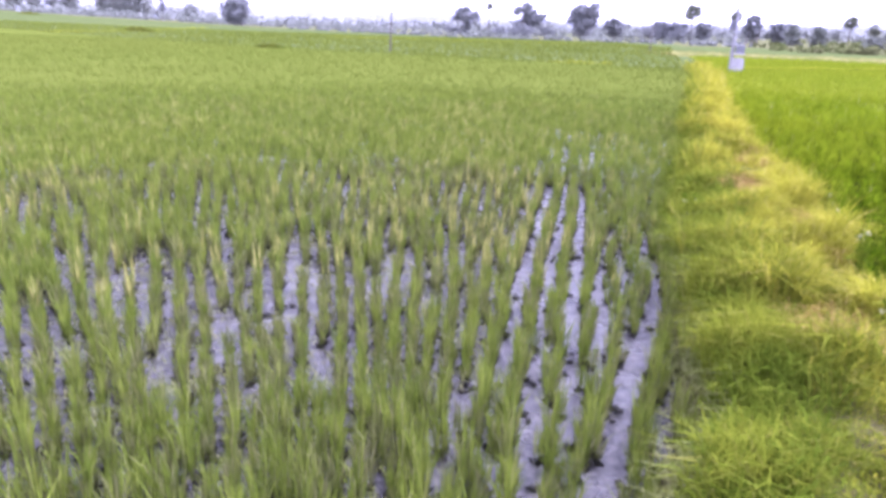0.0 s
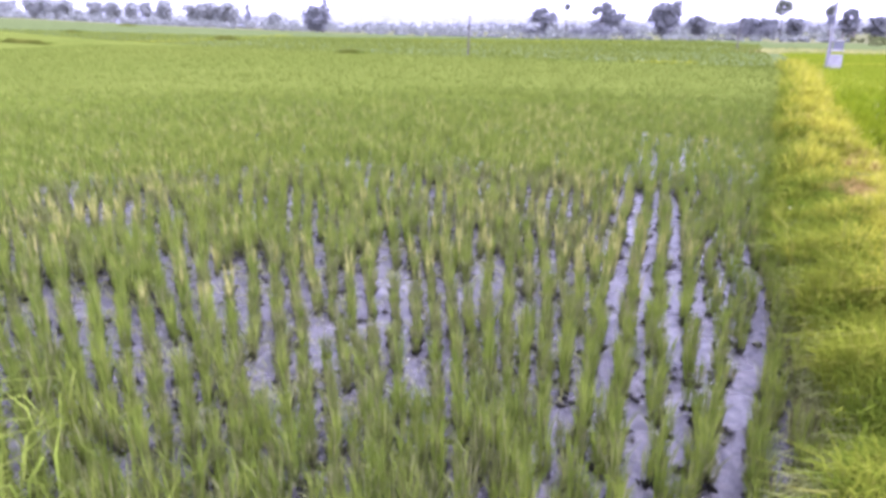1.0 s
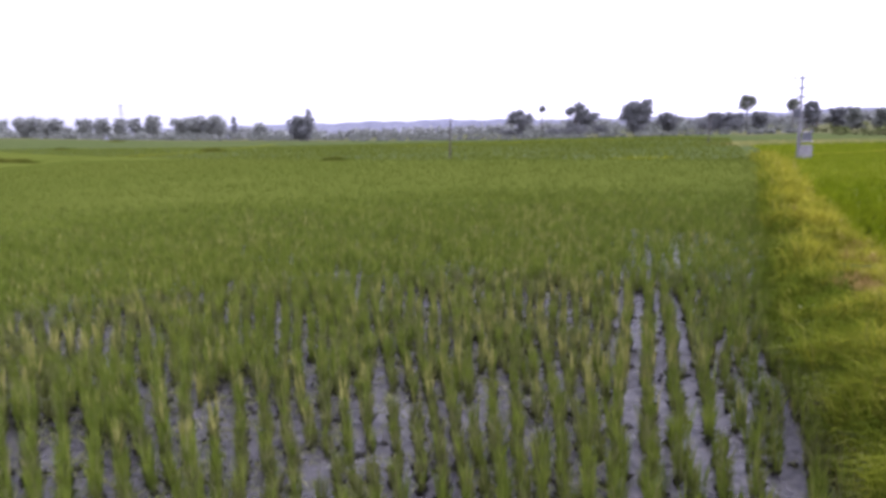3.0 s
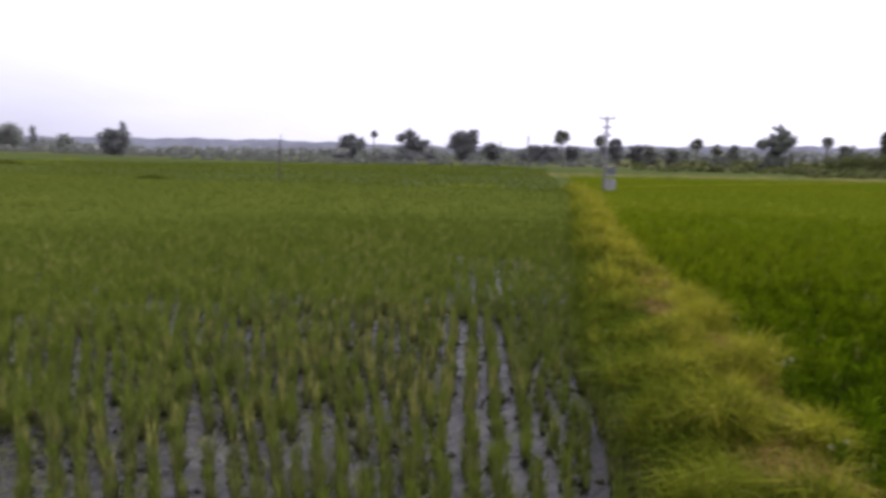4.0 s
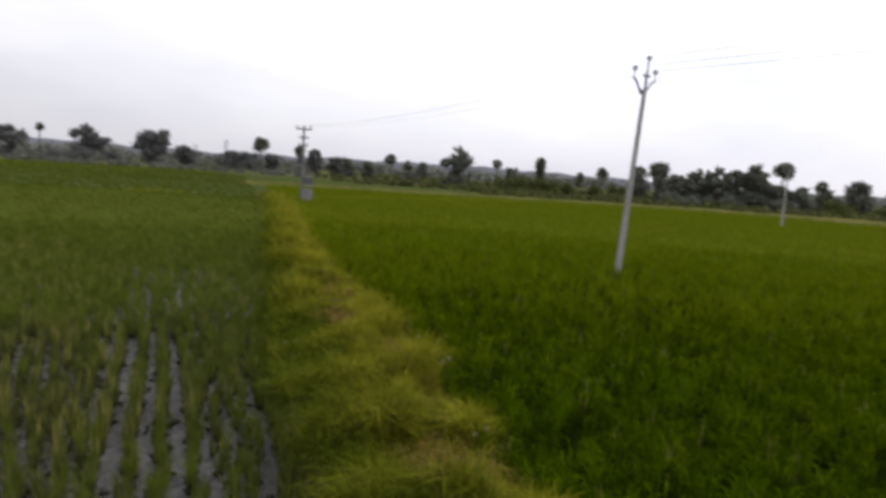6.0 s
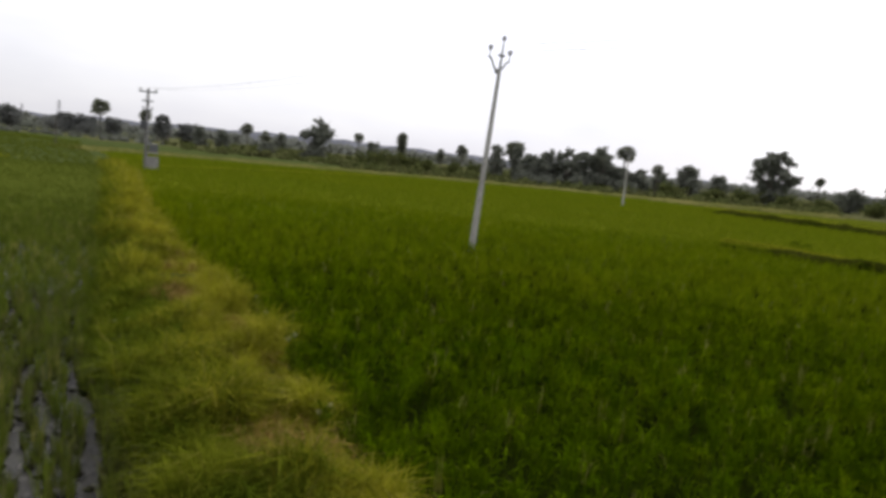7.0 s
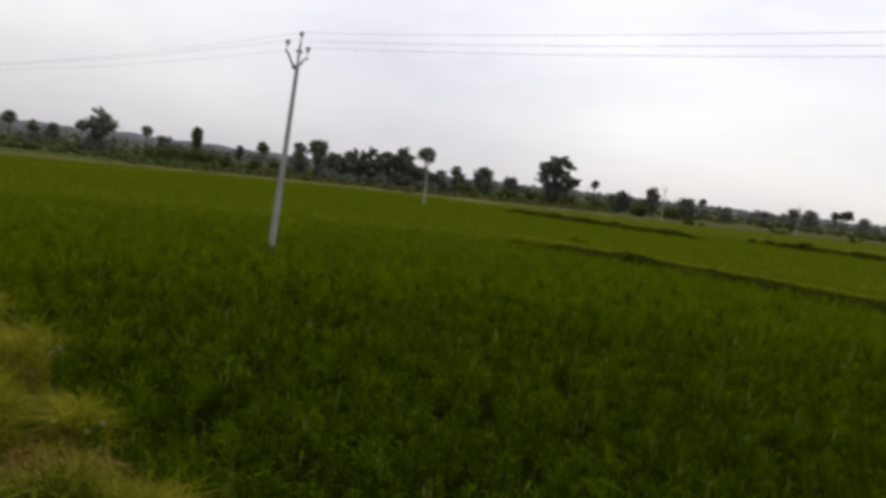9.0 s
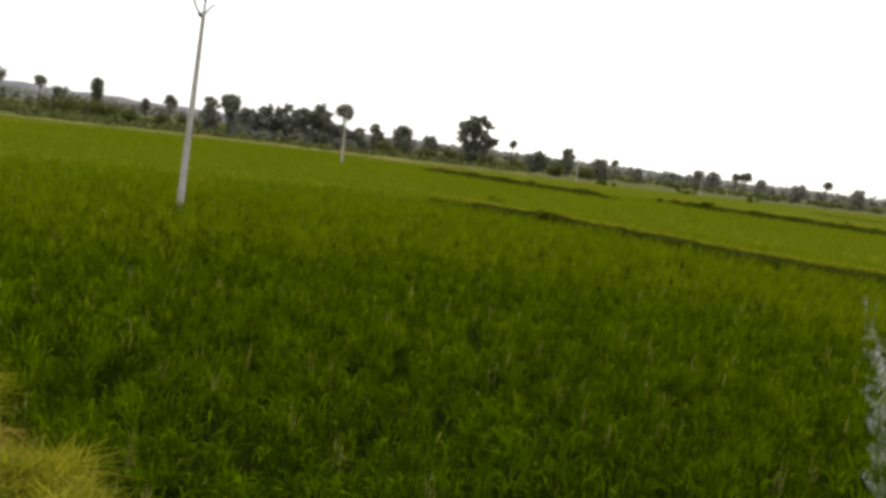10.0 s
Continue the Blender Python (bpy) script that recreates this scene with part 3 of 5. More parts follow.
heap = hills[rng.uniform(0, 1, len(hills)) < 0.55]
tagged(new("mud_clods", lumps("mud_clods", heap + np.column_stack([rng.normal(0, 0.05, (len(heap), 2)), np.full(len(heap), 0.014)]), rng.uniform(0.014, 0.042, len(heap)), M_NEAR_BLACK)),
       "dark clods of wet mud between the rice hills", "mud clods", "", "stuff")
litter = scatter(70000, -9, 3, 1, 11.5, lambda x, y: (x < bund_x(y) - bund_half(y) * 0.95) & (from_left_bund(x, y) > 0.6) & (np.hypot(x, y) < 11) & (np.degrees(np.arctan2(x, y)) > -48)
                 & (wobble(x, y, 0.22, 2) + 0.5 * wobble(x, y, 0.8, 7) > -0.15) & (x < 0.10 + ROW_LEAN * (y - 3.0)))
tagged(new("leaf_litter", blades("leaf_litter", np.column_stack([litter, np.full(len(litter), 0.012)]), rng.uniform(0.03, 0.11, len(litter)), 0.010, rng.uniform(0.7, 1.5, len(litter)), M_HUSK)),
       "dead khaki rice leaves lying on the wet mud", "dead leaves", "", "stuff")
# pale blades on a random share of hills, thickest in the thin stands
pale_spots = spots[(dist > 5.5) & (dist < 19) & in_sight]
pale_spots = pale_spots[rng.uniform(0, 1, len(pale_spots)) < 0.04 + 0.15 * open_rows(pale_spots[:, 0], pale_spots[:, 1]) + 0.10 * (wobble(pale_spots[:, 0], pale_spots[:, 1], 1.1, 3) > 0.35)]
tagged(new("pale_rice_leaves", tufts("pale_rice_leaves", pale_spots, 7, 0.34, 0.16, 0.010, M_PALE)),
       "pale leaves standing among the young rice", "rice leaves", "", "stuff")
size_mid = np.clip(1 + rng.normal(0, 0.16, mid.sum()) - 0.15 * open_rows(spots[mid, 0], spots[mid, 1]), 0.5, 1.4)
tagged(new("young_rice_plants", tufts("young_rice_plants", spots[mid], 13, 0.31, 0.46, 0.0115, M_RICE_L, True, size_mid)),
       "pale green rice hills closing into a canopy", "rice plants", "", "stuff")


far_l = scatter(44000, -40, 20, 18, 62, lambda x, y: (x < bund_x(y) - 0.6) & (np.hypot(x, y) > 21) & (y < 46 - 0.62 * x) & (np.degrees(np.arctan2(x, y)) > -42))
far_l = np.column_stack([far_l, 0.12 + land(far_l[:, 0], far_l[:, 1])])
tagged(new("young_rice_plants", tufts("young_rice_plants", far_l, 5, 0.30, 0.6, 0.037, M_RICE_F, False, 1 + rng.normal(0, 0.15, len(far_l)))),
       "far pale green rice leaves above the canopy", "rice plants", "", "stuff")

far_m = scatter(52000, -110, 30, 38, 125, lambda x, y: (x < bund_x(y) - 0.6) & (y > 45 - 0.62 * x) & (np.hypot(x, y) < 122) & (np.degrees(np.arctan2(x, y)) > -42))
far_m = np.column_stack([far_m, 0.10 + land(far_m[:, 0], far_m[:, 1])])
tagged(new("young_rice_plants", tufts("young_rice_plants", far_m, 4, 0.30, 0.7, 0.115, M_RICE_F, False, 1 + rng.normal(0, 0.15, len(far_m)))),
       "distant pale green rice leaves above the canopy", "rice plants", "", "stuff")

# the third paddy, behind the side bund
back = scatter(11000, -14, 0.5, -11, 9, lambda x, y: (from_left_bund(x, y) < -0.75) & (x < bund_x(y) - 1.2) & (np.hypot(x, y) < 13))
back = np.column_stack([back, np.zeros(len(back))])
tagged(new("young_rice_plants", tufts("young_rice_plants", back, 8, 0.36, 0.55, 0.013, M_RICE_L, False, 1 + rng.normal(0, 0.18, len(back)))),
       "young pale green rice standing in shallow water", "rice plants", "", "stuff")

# ---- rice in the dense field ----
gx, gy = np.meshgrid(np.arange(0, 30, 0.195), np.arange(-6, 30, 0.195))
p = np.stack([gx.ravel() + 0.25 * gy.ravel() % 0.195, gy.ravel()], 1) + rng.normal(0, 0.045, (gx.size, 2))
x, y = p[:, 0], p[:, 1]
strip = np.abs(y - strip_y(x)) < (0.07 + 0.07 * wobble(x, y, 0.6)) * np.clip((15 - x) / 4, 0, 1)
ok = (x > bund_x(y) + bund_half(y) * 0.9) & (y > -6) & ~strip & (np.hypot(x, y) < 27)
ok &= rng.uniform(0, 1, len(x)) > 0.16 + 0.16 * wobble(x, y, 0.45, 6)
p = np.column_stack([p[ok], np.zeros(ok.sum())])
dist = np.hypot(p[:, 0], p[:, 1])
reach = dist + rng.normal(0, 1.1, len(dist))
# belts by distance from the start, each belt's painted tone paler outwards
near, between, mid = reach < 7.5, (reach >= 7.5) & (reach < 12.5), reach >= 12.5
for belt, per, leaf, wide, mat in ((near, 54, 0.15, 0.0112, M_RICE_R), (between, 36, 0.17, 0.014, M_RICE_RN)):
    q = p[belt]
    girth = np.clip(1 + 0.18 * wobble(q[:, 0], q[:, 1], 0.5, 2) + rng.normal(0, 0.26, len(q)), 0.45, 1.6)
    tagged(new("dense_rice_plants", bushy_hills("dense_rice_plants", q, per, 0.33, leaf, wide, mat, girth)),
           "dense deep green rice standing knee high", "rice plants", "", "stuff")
under = scatter(22000, 0.5, 12, -6, 12, lambda x, y: (x > bund_x(y) + bund_half(y) * 0.85) & (np.hypot(x, y) < 10.5) & (np.abs(y - strip_y(x)) > 0.15))
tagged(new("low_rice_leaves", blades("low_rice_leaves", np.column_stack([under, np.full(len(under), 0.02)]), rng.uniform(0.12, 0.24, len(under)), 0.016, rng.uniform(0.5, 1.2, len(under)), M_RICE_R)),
       "low dark green leaves between the dense rice hills", "rice leaves", "", "stuff")
near = near | between
# pale upright blades on about one hill in twenty
pale = p[near][rng.uniform(0, 1, near.sum()) < 0.05]
tagged(new("tan_rice_leaves", tufts("tan_rice_leaves", pale, 9, 0.36, 0.10, 0.013, M_PALE)),
       "pale leaves standing among the dense rice", "rice leaves", "", "stuff")
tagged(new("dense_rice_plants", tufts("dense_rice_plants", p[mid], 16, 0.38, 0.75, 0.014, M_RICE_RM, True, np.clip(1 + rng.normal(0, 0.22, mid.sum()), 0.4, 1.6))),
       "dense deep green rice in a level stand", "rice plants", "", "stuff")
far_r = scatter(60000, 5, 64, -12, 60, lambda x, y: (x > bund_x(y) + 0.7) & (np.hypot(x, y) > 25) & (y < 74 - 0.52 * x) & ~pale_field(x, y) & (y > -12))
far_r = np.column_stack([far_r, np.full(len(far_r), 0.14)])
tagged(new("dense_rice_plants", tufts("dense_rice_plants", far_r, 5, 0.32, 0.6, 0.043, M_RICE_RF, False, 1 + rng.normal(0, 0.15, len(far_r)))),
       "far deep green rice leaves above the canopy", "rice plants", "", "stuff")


far_p = scatter(46000, 16, 62, -45, 24, lambda x, y: pale_field(x + 0.6, y))
far_p = np.column_stack([far_p, np.full(len(far_p), 0.14)])
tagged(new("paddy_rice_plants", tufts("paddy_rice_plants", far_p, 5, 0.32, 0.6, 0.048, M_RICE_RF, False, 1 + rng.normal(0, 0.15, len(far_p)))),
       "deep green rice beyond the crossing bund", "rice plants", "", "stuff")


# ---- bunds ----
def ridge_of_earth(name, line, half, high, material, step=0.4, rough=0.05, taper=0.0):
    """A bank along a line of places, with a rounded, uneven back."""
    pts, widths = [], []
    for k in range(len(line) - 1):
        a, b = Vector(line[k]), Vector(line[k + 1])
        m = max(2, int((b - a).length / step))
        for s in range(m + (k == len(line) - 2)):
            pts.append(a.lerp(b, s / m))
            widths.append(half[k] + (half[k + 1] - half[k]) * s / m)
    pts = np.array([tuple(p) for p in pts])
    d = np.gradient(pts, axis=0)
    d /= np.linalg.norm(d, axis=1)[:, None]
    side = np.stack([d[:, 1], -d[:, 0]], 1)
    u = np.linspace(-1.3, 1.3, 17)
    prof = high * np.clip(1 - np.abs(u / 1.3) ** 2.6, 0, 1)
    w = np.array(widths)[:, None]
    wob = 1 + 0.15 * wobble(pts[:, 0], pts[:, 1], 1.3, 2)[:, None]
    x = pts[:, 0:1] + side[:, 0:1] * u * w * wob
    y = pts[:, 1:2] + side[:, 1:2] * u * w * wob
    z = prof[None, :] * (1 + 0.12 * wobble(x, y, 0.9, 1)) + rough * wobble(x, y, 0.42, 3) - 0.05
    if taper:
        run = np.concatenate([[0], np.cumsum(np.linalg.norm(np.diff(pts, axis=0), axis=1))])
        z = z * np.clip(np.minimum(run, run[-1] - run) / taper, 0.05, 1)[:, None] ** 0.6
    z = np.where(np.abs(u)[None, :] > 1.2, -0.08, z) + land(x, y)
    n, c = x.shape
    i, j = np.meshgrid(np.arange(n - 1), np.arange(c - 1), indexing="ij")
    a = (i * c + j).ravel()
    q = np.stack([a, a + 1, a + c + 1, a + c], 1)
    return raw_mesh(name, np.stack([x, y, z], 2).reshape(-1, 3), np.full(len(a), 4), q.ravel(), material, True)


BUND_HIGH = 0.40
long_line = [(float(bund_x(y)), y) for y in (-14, -6, 0, 1.5, 3.0, 4.2, 5.5, 6.6, 8.4, 11.4, 16.3, 24.0, 31.5, 40.8)]
tagged(new("bund", ridge_of_earth("bund", long_line, [float(bund_half(y)) for _, y in long_line], BUND_HIGH, M_SOIL, 0.16, 0.09)),
       "long earth bund between two paddy fields", "bund", "", "structure")
tagged(new("bund", ridge_of_earth("bund", LEFT_BUND, [0.75, 0.6, 0.55, 0.5], 0.32, M_SOIL, 0.25)), "side bund of earth overgrown with grass", "bund", "", "structure")


def bund_top(x, y):
    """The height of the long bund's back at a place."""
    mid_x = bund_x(y)
    slope = (bund_x(y + 0.5) - bund_x(y - 0.5))
    off = np.abs(x - mid_x) / np.sqrt(1 + slope ** 2)
    wide = 1.3 * bund_half(y) * (1 + 0.15 * wobble(mid_x, y, 1.3, 2))
    z = BUND_HIGH * (1 - np.clip(off / wide, 0, 1) ** 2.6) * (1 + 0.12 * wobble(x, y, 0.9, 1)) + 0.09 * wobble(x, y, 0.42, 3) - 0.05
    return np.clip(z, 0, 1)


def grass_on_bund(n, y0, y1, reach):
    y = rng.uniform(y0, y1, n)
    u = rng.uniform(-np.interp(y, [2.4, 4.6], [0.98, 1.14]), reach)
    x = bund_x(y) + u * bund_half(y)
    return x, y, u


BARE = [(3.75, 8.2, 0.34), (3.85, 6.9, 0.28), (2.50, 3.86, 0.27), (2.7, 5.0, 0.14)]
for y0, y1, n, ln, wd, kink, turf in ((-9.0, 0.9, 50000, 0.15, 0.010, False, M_GRASS_N), (0.6, 5.2, 60000, 0.165, 0.0056, True, M_GRASS_N), (4.2, 9.0, 56000, 0.21, 0.0062, True, M_GRASS),
                                     (9.0, 20.0, 44000, 0.18, 0.010, True, M_GRASS), (20.0, 41.0, 16000, 0.24, 0.03, False, M_GRASS)):
    x, y, u = grass_on_bund(n, y0, y1, 1.04)
    worn = np.zeros(n)
    for bx, by, br in BARE:
        worn = np.maximum(worn, np.exp(-((x - bx) ** 2 + (y - by) ** 2) / br ** 2))
    clump = wobble(x, y, 0.45, 9)
    ok = rng.uniform(0, 1, n) > 0.92 * worn + 0.25 * (clump < -0.25) + 0.55 * np.clip(-u, 0, 1) * (y > 1.1)
    x, y, u, clump = x[ok], y[ok], u[ok], clump[ok]
    tall = (1 - 0.6 * worn[ok]) * ln * (0.80 + 2.1 * np.maximum(clump, -0.30) + 0.4 * (u < -0.55) + 0.35 * (u > 0.8)) * rng.uniform(0.5, 1.35, len(x))
    slope = u + 0.35 * clump + rng.normal(0, 0.32, len(x)) < (0.45 if turf is M_GRASS_N else -0.15 if y0 < 9 else -0.45)
    for sel, mat, words in ((~slope, M_GRASS, "short yellow-green grass covering the bund's crest"), (slope, M_GRASS_N, "darker green grass on the bund's slope")):
        k = sel.sum()
        tagged(new("bund_grass", blades("bund_grass", np.stack([x[sel], y[sel], bund_top(x[sel], y[sel]) - 0.01], 1), np.clip(tall[sel], 0.04, 1), wd * rng.uniform(0.7, 1.4, k), rng.uniform(0.2, 1.0, k), mat, None, kink)),
               words, "grass", "", "stuff")

# dry straw lying on the worn spots
sx, sy = [], []
for bx, by, br in BARE:
    m = int(4600 * br)
    sx.append(rng.normal(bx, br * 0.62, m))
    sy.append(rng.normal(by, br * 0.62, m))
sx, sy = np.concatenate(sx), np.concatenate(sy)
tagged(new("dry_straw", blades("dry_straw", np.stack([sx, sy, bund_top(sx, sy) + rng.uniform(0, 0.04, len(sx))], 1), rng.uniform(0.08, 0.22, len(sx)), 0.007, rng.uniform(0.8, 1.6, len(sx)), M_STRAW)),
       "dry tan straw lying on the worn bund", "straw", "", "stuff")

n = 9000
y = 2.0 + 16 * rng.uniform(0, 1, n) ** 1.3
u = rng.uniform(-0.35, 1.05, n)
x = bund_x(y) + u * bund_half(y)
ok = wobble(x, y, 0.33, 13) + 0.35 * wobble(x, y, 1.5, 3) > 0.55
x, y = x[ok], y[ok]
tagged(new("dry_grass_tufts", blades("dry_grass_tufts", np.stack([x, y, bund_top(x, y)], 1), rng.uniform(0.10, 0.30, len(x)), 0.009, rng.uniform(0.5, 1.3, len(x)), M_STRAW)),
       "tufts of dry brown grass on the bund", "grass", "", "stuff")

n = 5200
y = 1.6 + 6.0 * rng.uniform(0, 1, n)
u = -rng.normal(1.02, 0.16, n)
x = bund_x(y) + u * bund_half(y)
tagged(new("dead_grass", blades("dead_grass", np.stack([x, y, bund_top(x, y) + rng.uniform(0, 0.03, n)], 1), rng.uniform(0.05, 0.18, n), 0.009, rng.uniform(0.7, 1.5, n), M_HUSK)),
       "dead brown grass lying along the water's edge", "grass", "", "stuff")

# taller green grass along the bund's foot, shade there darkened into its colour
n = 120000
y = 1.2 + 24 * rng.uniform(0, 1, n) ** 1.4
u = rng.uniform(-0.15, 1.50, n)
reach = np.interp(y, [3.2, 5.0, 8.0], [1.08, 1.28, 1.50])
x = bund_x(y) - bund_half(y) * u
ok = rng.uniform(0, 1, n) < np.clip(-0.05 + 1.15 * u, 0, 1) * np.clip((reach - u) / 0.35, 0, 1) * (0.75 + 0.5 * wobble(x, y, 0.5, 4)) * np.clip((12.5 - y) / 4, 0.22, 1)
x, y = x[ok], y[ok]
tagged(new("bund_foot_grass", blades("bund_foot_grass", np.stack([x, y, bund_top(x, y) - 0.01], 1), rng.uniform(0.12, 0.34, len(x)), 0.008, rng.uniform(0.3, 1.0, len(x)), M_FOOT)),
       "taller green grass at the bund's foot", "grass", "", "stuff")
# tall grass on the side bund
n = 20000
t = rng.uniform(0, 1, n)
x = -0.35 - 8.5 * t
foot = np.interp(-x, [-q[0] for q in LEFT_BUND], [q[1] for q in LEFT_BUND])
y = foot + rng.normal(0.10, 0.42, n)
tagged(new("side_bund_grass", blades("side_bund_grass", np.stack([x, y, np.clip(0.24 - 0.35 * (y - foot) ** 2, 0, 1)], 1), rng.uniform(0.2, 0.66, n), 0.013, rng.uniform(0.3, 0.9, n), M_RICE_L)),
       "tall pale green grass on the side bund", "grass", "", "stuff")

# pale grassy strips between the far paddies
for line in ([(-41.0, 72.4), (-39.3, 79.1), (-38.9, 98.1), (-43.9, 131.9)], [(7.5, 43.6), (10.0, 43.0)], [(-14.0, 95.0), (0.0, 100.0), (18.0, 96.0)]):
    m = 1500 if len(line) > 2 else 260
    s = rng.uniform(0, len(line) - 1, m)
    px = np.interp(s, range(len(line)), [q[0] for q in line]) + rng.normal(0, 0.8, m)
    py = np.interp(s, range(len(line)), [q[1] for q in line]) + rng.normal(0, 0.8, m)
    tagged(new("pale_grass_strip", blades("pale_grass_strip", np.stack([px, py, 0.12 + land(px, py)], 1), rng.uniform(0.2, 0.4, m), 0.06, rng.uniform(0.3, 1, m), M_EDGE_GRASS, None, False)),
           "pale yellow-green grass on a distant field edge", "grass", "", "stuff")

# far bunds
FAR_BUNDS = [
    ([(14.9, 40.4), (11.0, 41.6), (7.5, 42.6)], 0.35, 0.22), ([(3.4, 44.6), (-0.4, 46.7)], 0.5, 0.36), ([(-10.8, 51.1), (-14.6, 53.0)], 0.5, 0.62),
    ([(-42.0, 60.1), (-45.1, 60.6), (-49.8, 63.0)], 0.5, 0.64), ([(-34.9, 87.0), (-40.2, 88.3)], 0.6, 0.70),
    ([(-63.9, 98.7), (-67.2, 97.4)], 0.6, 0.66), ([(-84.3, 150.0), (-87.6, 147.0)], 0.8, 0.7),
    ([(53.6, 22.0), (53.0, 19.8), (50.5, 13.3), (48.7, 4.6)], 0.40, 0.70), ([(55.7, 1.8), (54.2, -1.1), (53.2, -6.8), (52.6, -12.2), (51.0, -24.0)], 0.45, 0.68),
    ([(24.1, 9.4), (24.3, 7.2), (24.2, 5.1), (23.4, 2.2), (22.2, -0.5), (21.3, -2.7), (21.1, -4.9), (19.5, -9.5), (15.0, -18.0)], 0.22, 0.50),
    ([(16.5, 40.8), (28.0, 44.0), (40.0, 47.0)], 0.4, 0.3), ([(92.0, -14.0), (88.0, -34.0)], 0.7, 0.34),
]
for number, (line, half, high) in enumerate(FAR_BUNDS):
    tagged(new("far_bund", ridge_of_earth("far_bund", line, [half] * len(line), high, M_TURF_SHADE, 0.6, 0.08, 2.0)), "low grassy bund between distant paddies", "bund", "field bunds", "structure")
    total = sum((Vector(b) - Vector(a)).length for a, b in zip(line, line[1:]))
    # dark blades paint shade on the near side, pale grass tops it
    for back, mat, tint, thick in ((-0.6, M_WEED, "rough grass on a distant bund's near side, dark for shade", 1.0), (0.8, M_EDGE_GRASS, "pale yellow-green grass on top of a distant bund", 1.6)):
        if back > 0 and number < 7:
            continue
        m = int(130 * total * thick)
        s = rng.uniform(0, len(line) - 1, m)
        px = np.interp(s, range(len(line)), [q[0] for q in line])
        py = np.interp(s, range(len(line)), [q[1] for q in line])
        away = np.hypot(px, py)
        k = 1 + back * half * 0.45 / away
        px, py = px * k + rng.normal(0, half * 0.35, m), py * k + rng.normal(0, half * 0.35, m)
        tagged(new("far_bund_grass", blades("far_bund_grass", np.stack([px, py, land(px, py) + high * (0.55 if back < 0 else 0.86)], 1), rng.uniform(0.08, 0.22, m) * (1 + 0.6 * wobble(px, py, 2.0)) * (1.0 if back > 0 else 0.7), 0.045, rng.uniform(0.3, 1, m), mat, None, False)),
               tint, "grass", "", "stuff")

BANK = [(21.0, 63.4), (26.5, 61.3), (36.4, 56.6), (46.1, 51.8), (57.1, 47.2), (66.0, 38.0), (74.0, 29.0), (84.0, 20.0)]
tagged(new("far_bank", ridge_of_earth("far_bank", BANK, [1.4] * len(BANK), 0.55, M_BANK, 0.8, 0.1)), "dry grassy bank at the edge of the fields", "bank", "", "structure")
m = 15000
s = rng.uniform(0, len(BANK) - 1, m)
px = np.interp(s, range(len(BANK)), [q[0] for q in BANK]) + rng.normal(1.0, 1.6, m)
py = np.interp(s, range(len(BANK)), [q[1] for q in BANK]) + rng.normal(1.0, 1.6, m)
tagged(new("far_bank_grass", blades("far_bank_grass", np.stack([px, py, np.full(m, 0.2)], 1), rng.uniform(0.2, 0.6, m), 0.05, rng.uniform(0.3, 1, m), M_SEDGE, None, False)),
       "dry tan and green grass along the far bank", "grass", "", "stuff")


# ---- trees ----
def leaf_cloud(centres, radii, per, leaf, squash=0.8):
    """Loose leaves in uneven balls: two small crossed faces a spray."""
    pts = []
    for c, r, m in zip(centres, radii, per):
        d = rng.normal(0, 1, (m, 3))
        d /= np.linalg.norm(d, axis=1)[:, None]
        ragged = 1 + 0.26 * np.sin(4.2 * d @ rng.normal(0, 1, 3) + rng.uniform(0, 6.3)) + 0.16 * np.sin(8.5 * d @ rng.normal(0, 1, 3) + rng.uniform(0, 6.3))
        k = r * rng.uniform(0.25, 1.0, m) ** 0.45 * (1 + 0.22 * rng.normal(0, 1, m)) * ragged
        pts.append(np.asarray(c) + d * k[:, None] * np.array([1, 1, squash]))
    p = np.concatenate(pts)
    n = len(p)
    a = rng.normal(0, 1, (n, 3))
    a /= np.linalg.norm(a, axis=1)[:, None]
    b = np.cross(a, rng.normal(0, 1, (n, 3)))
    b /= np.linalg.norm(b, axis=1)[:, None]
    s = (leaf * rng.uniform(0.5, 1.3, n))[:, None]
    v = np.stack([p - a * s, p + b * s * 0.55, p + a * s, p - b * s * 0.55], 1).reshape(-1, 3)
    return v, np.full(n, 4), np.arange(4 * n)


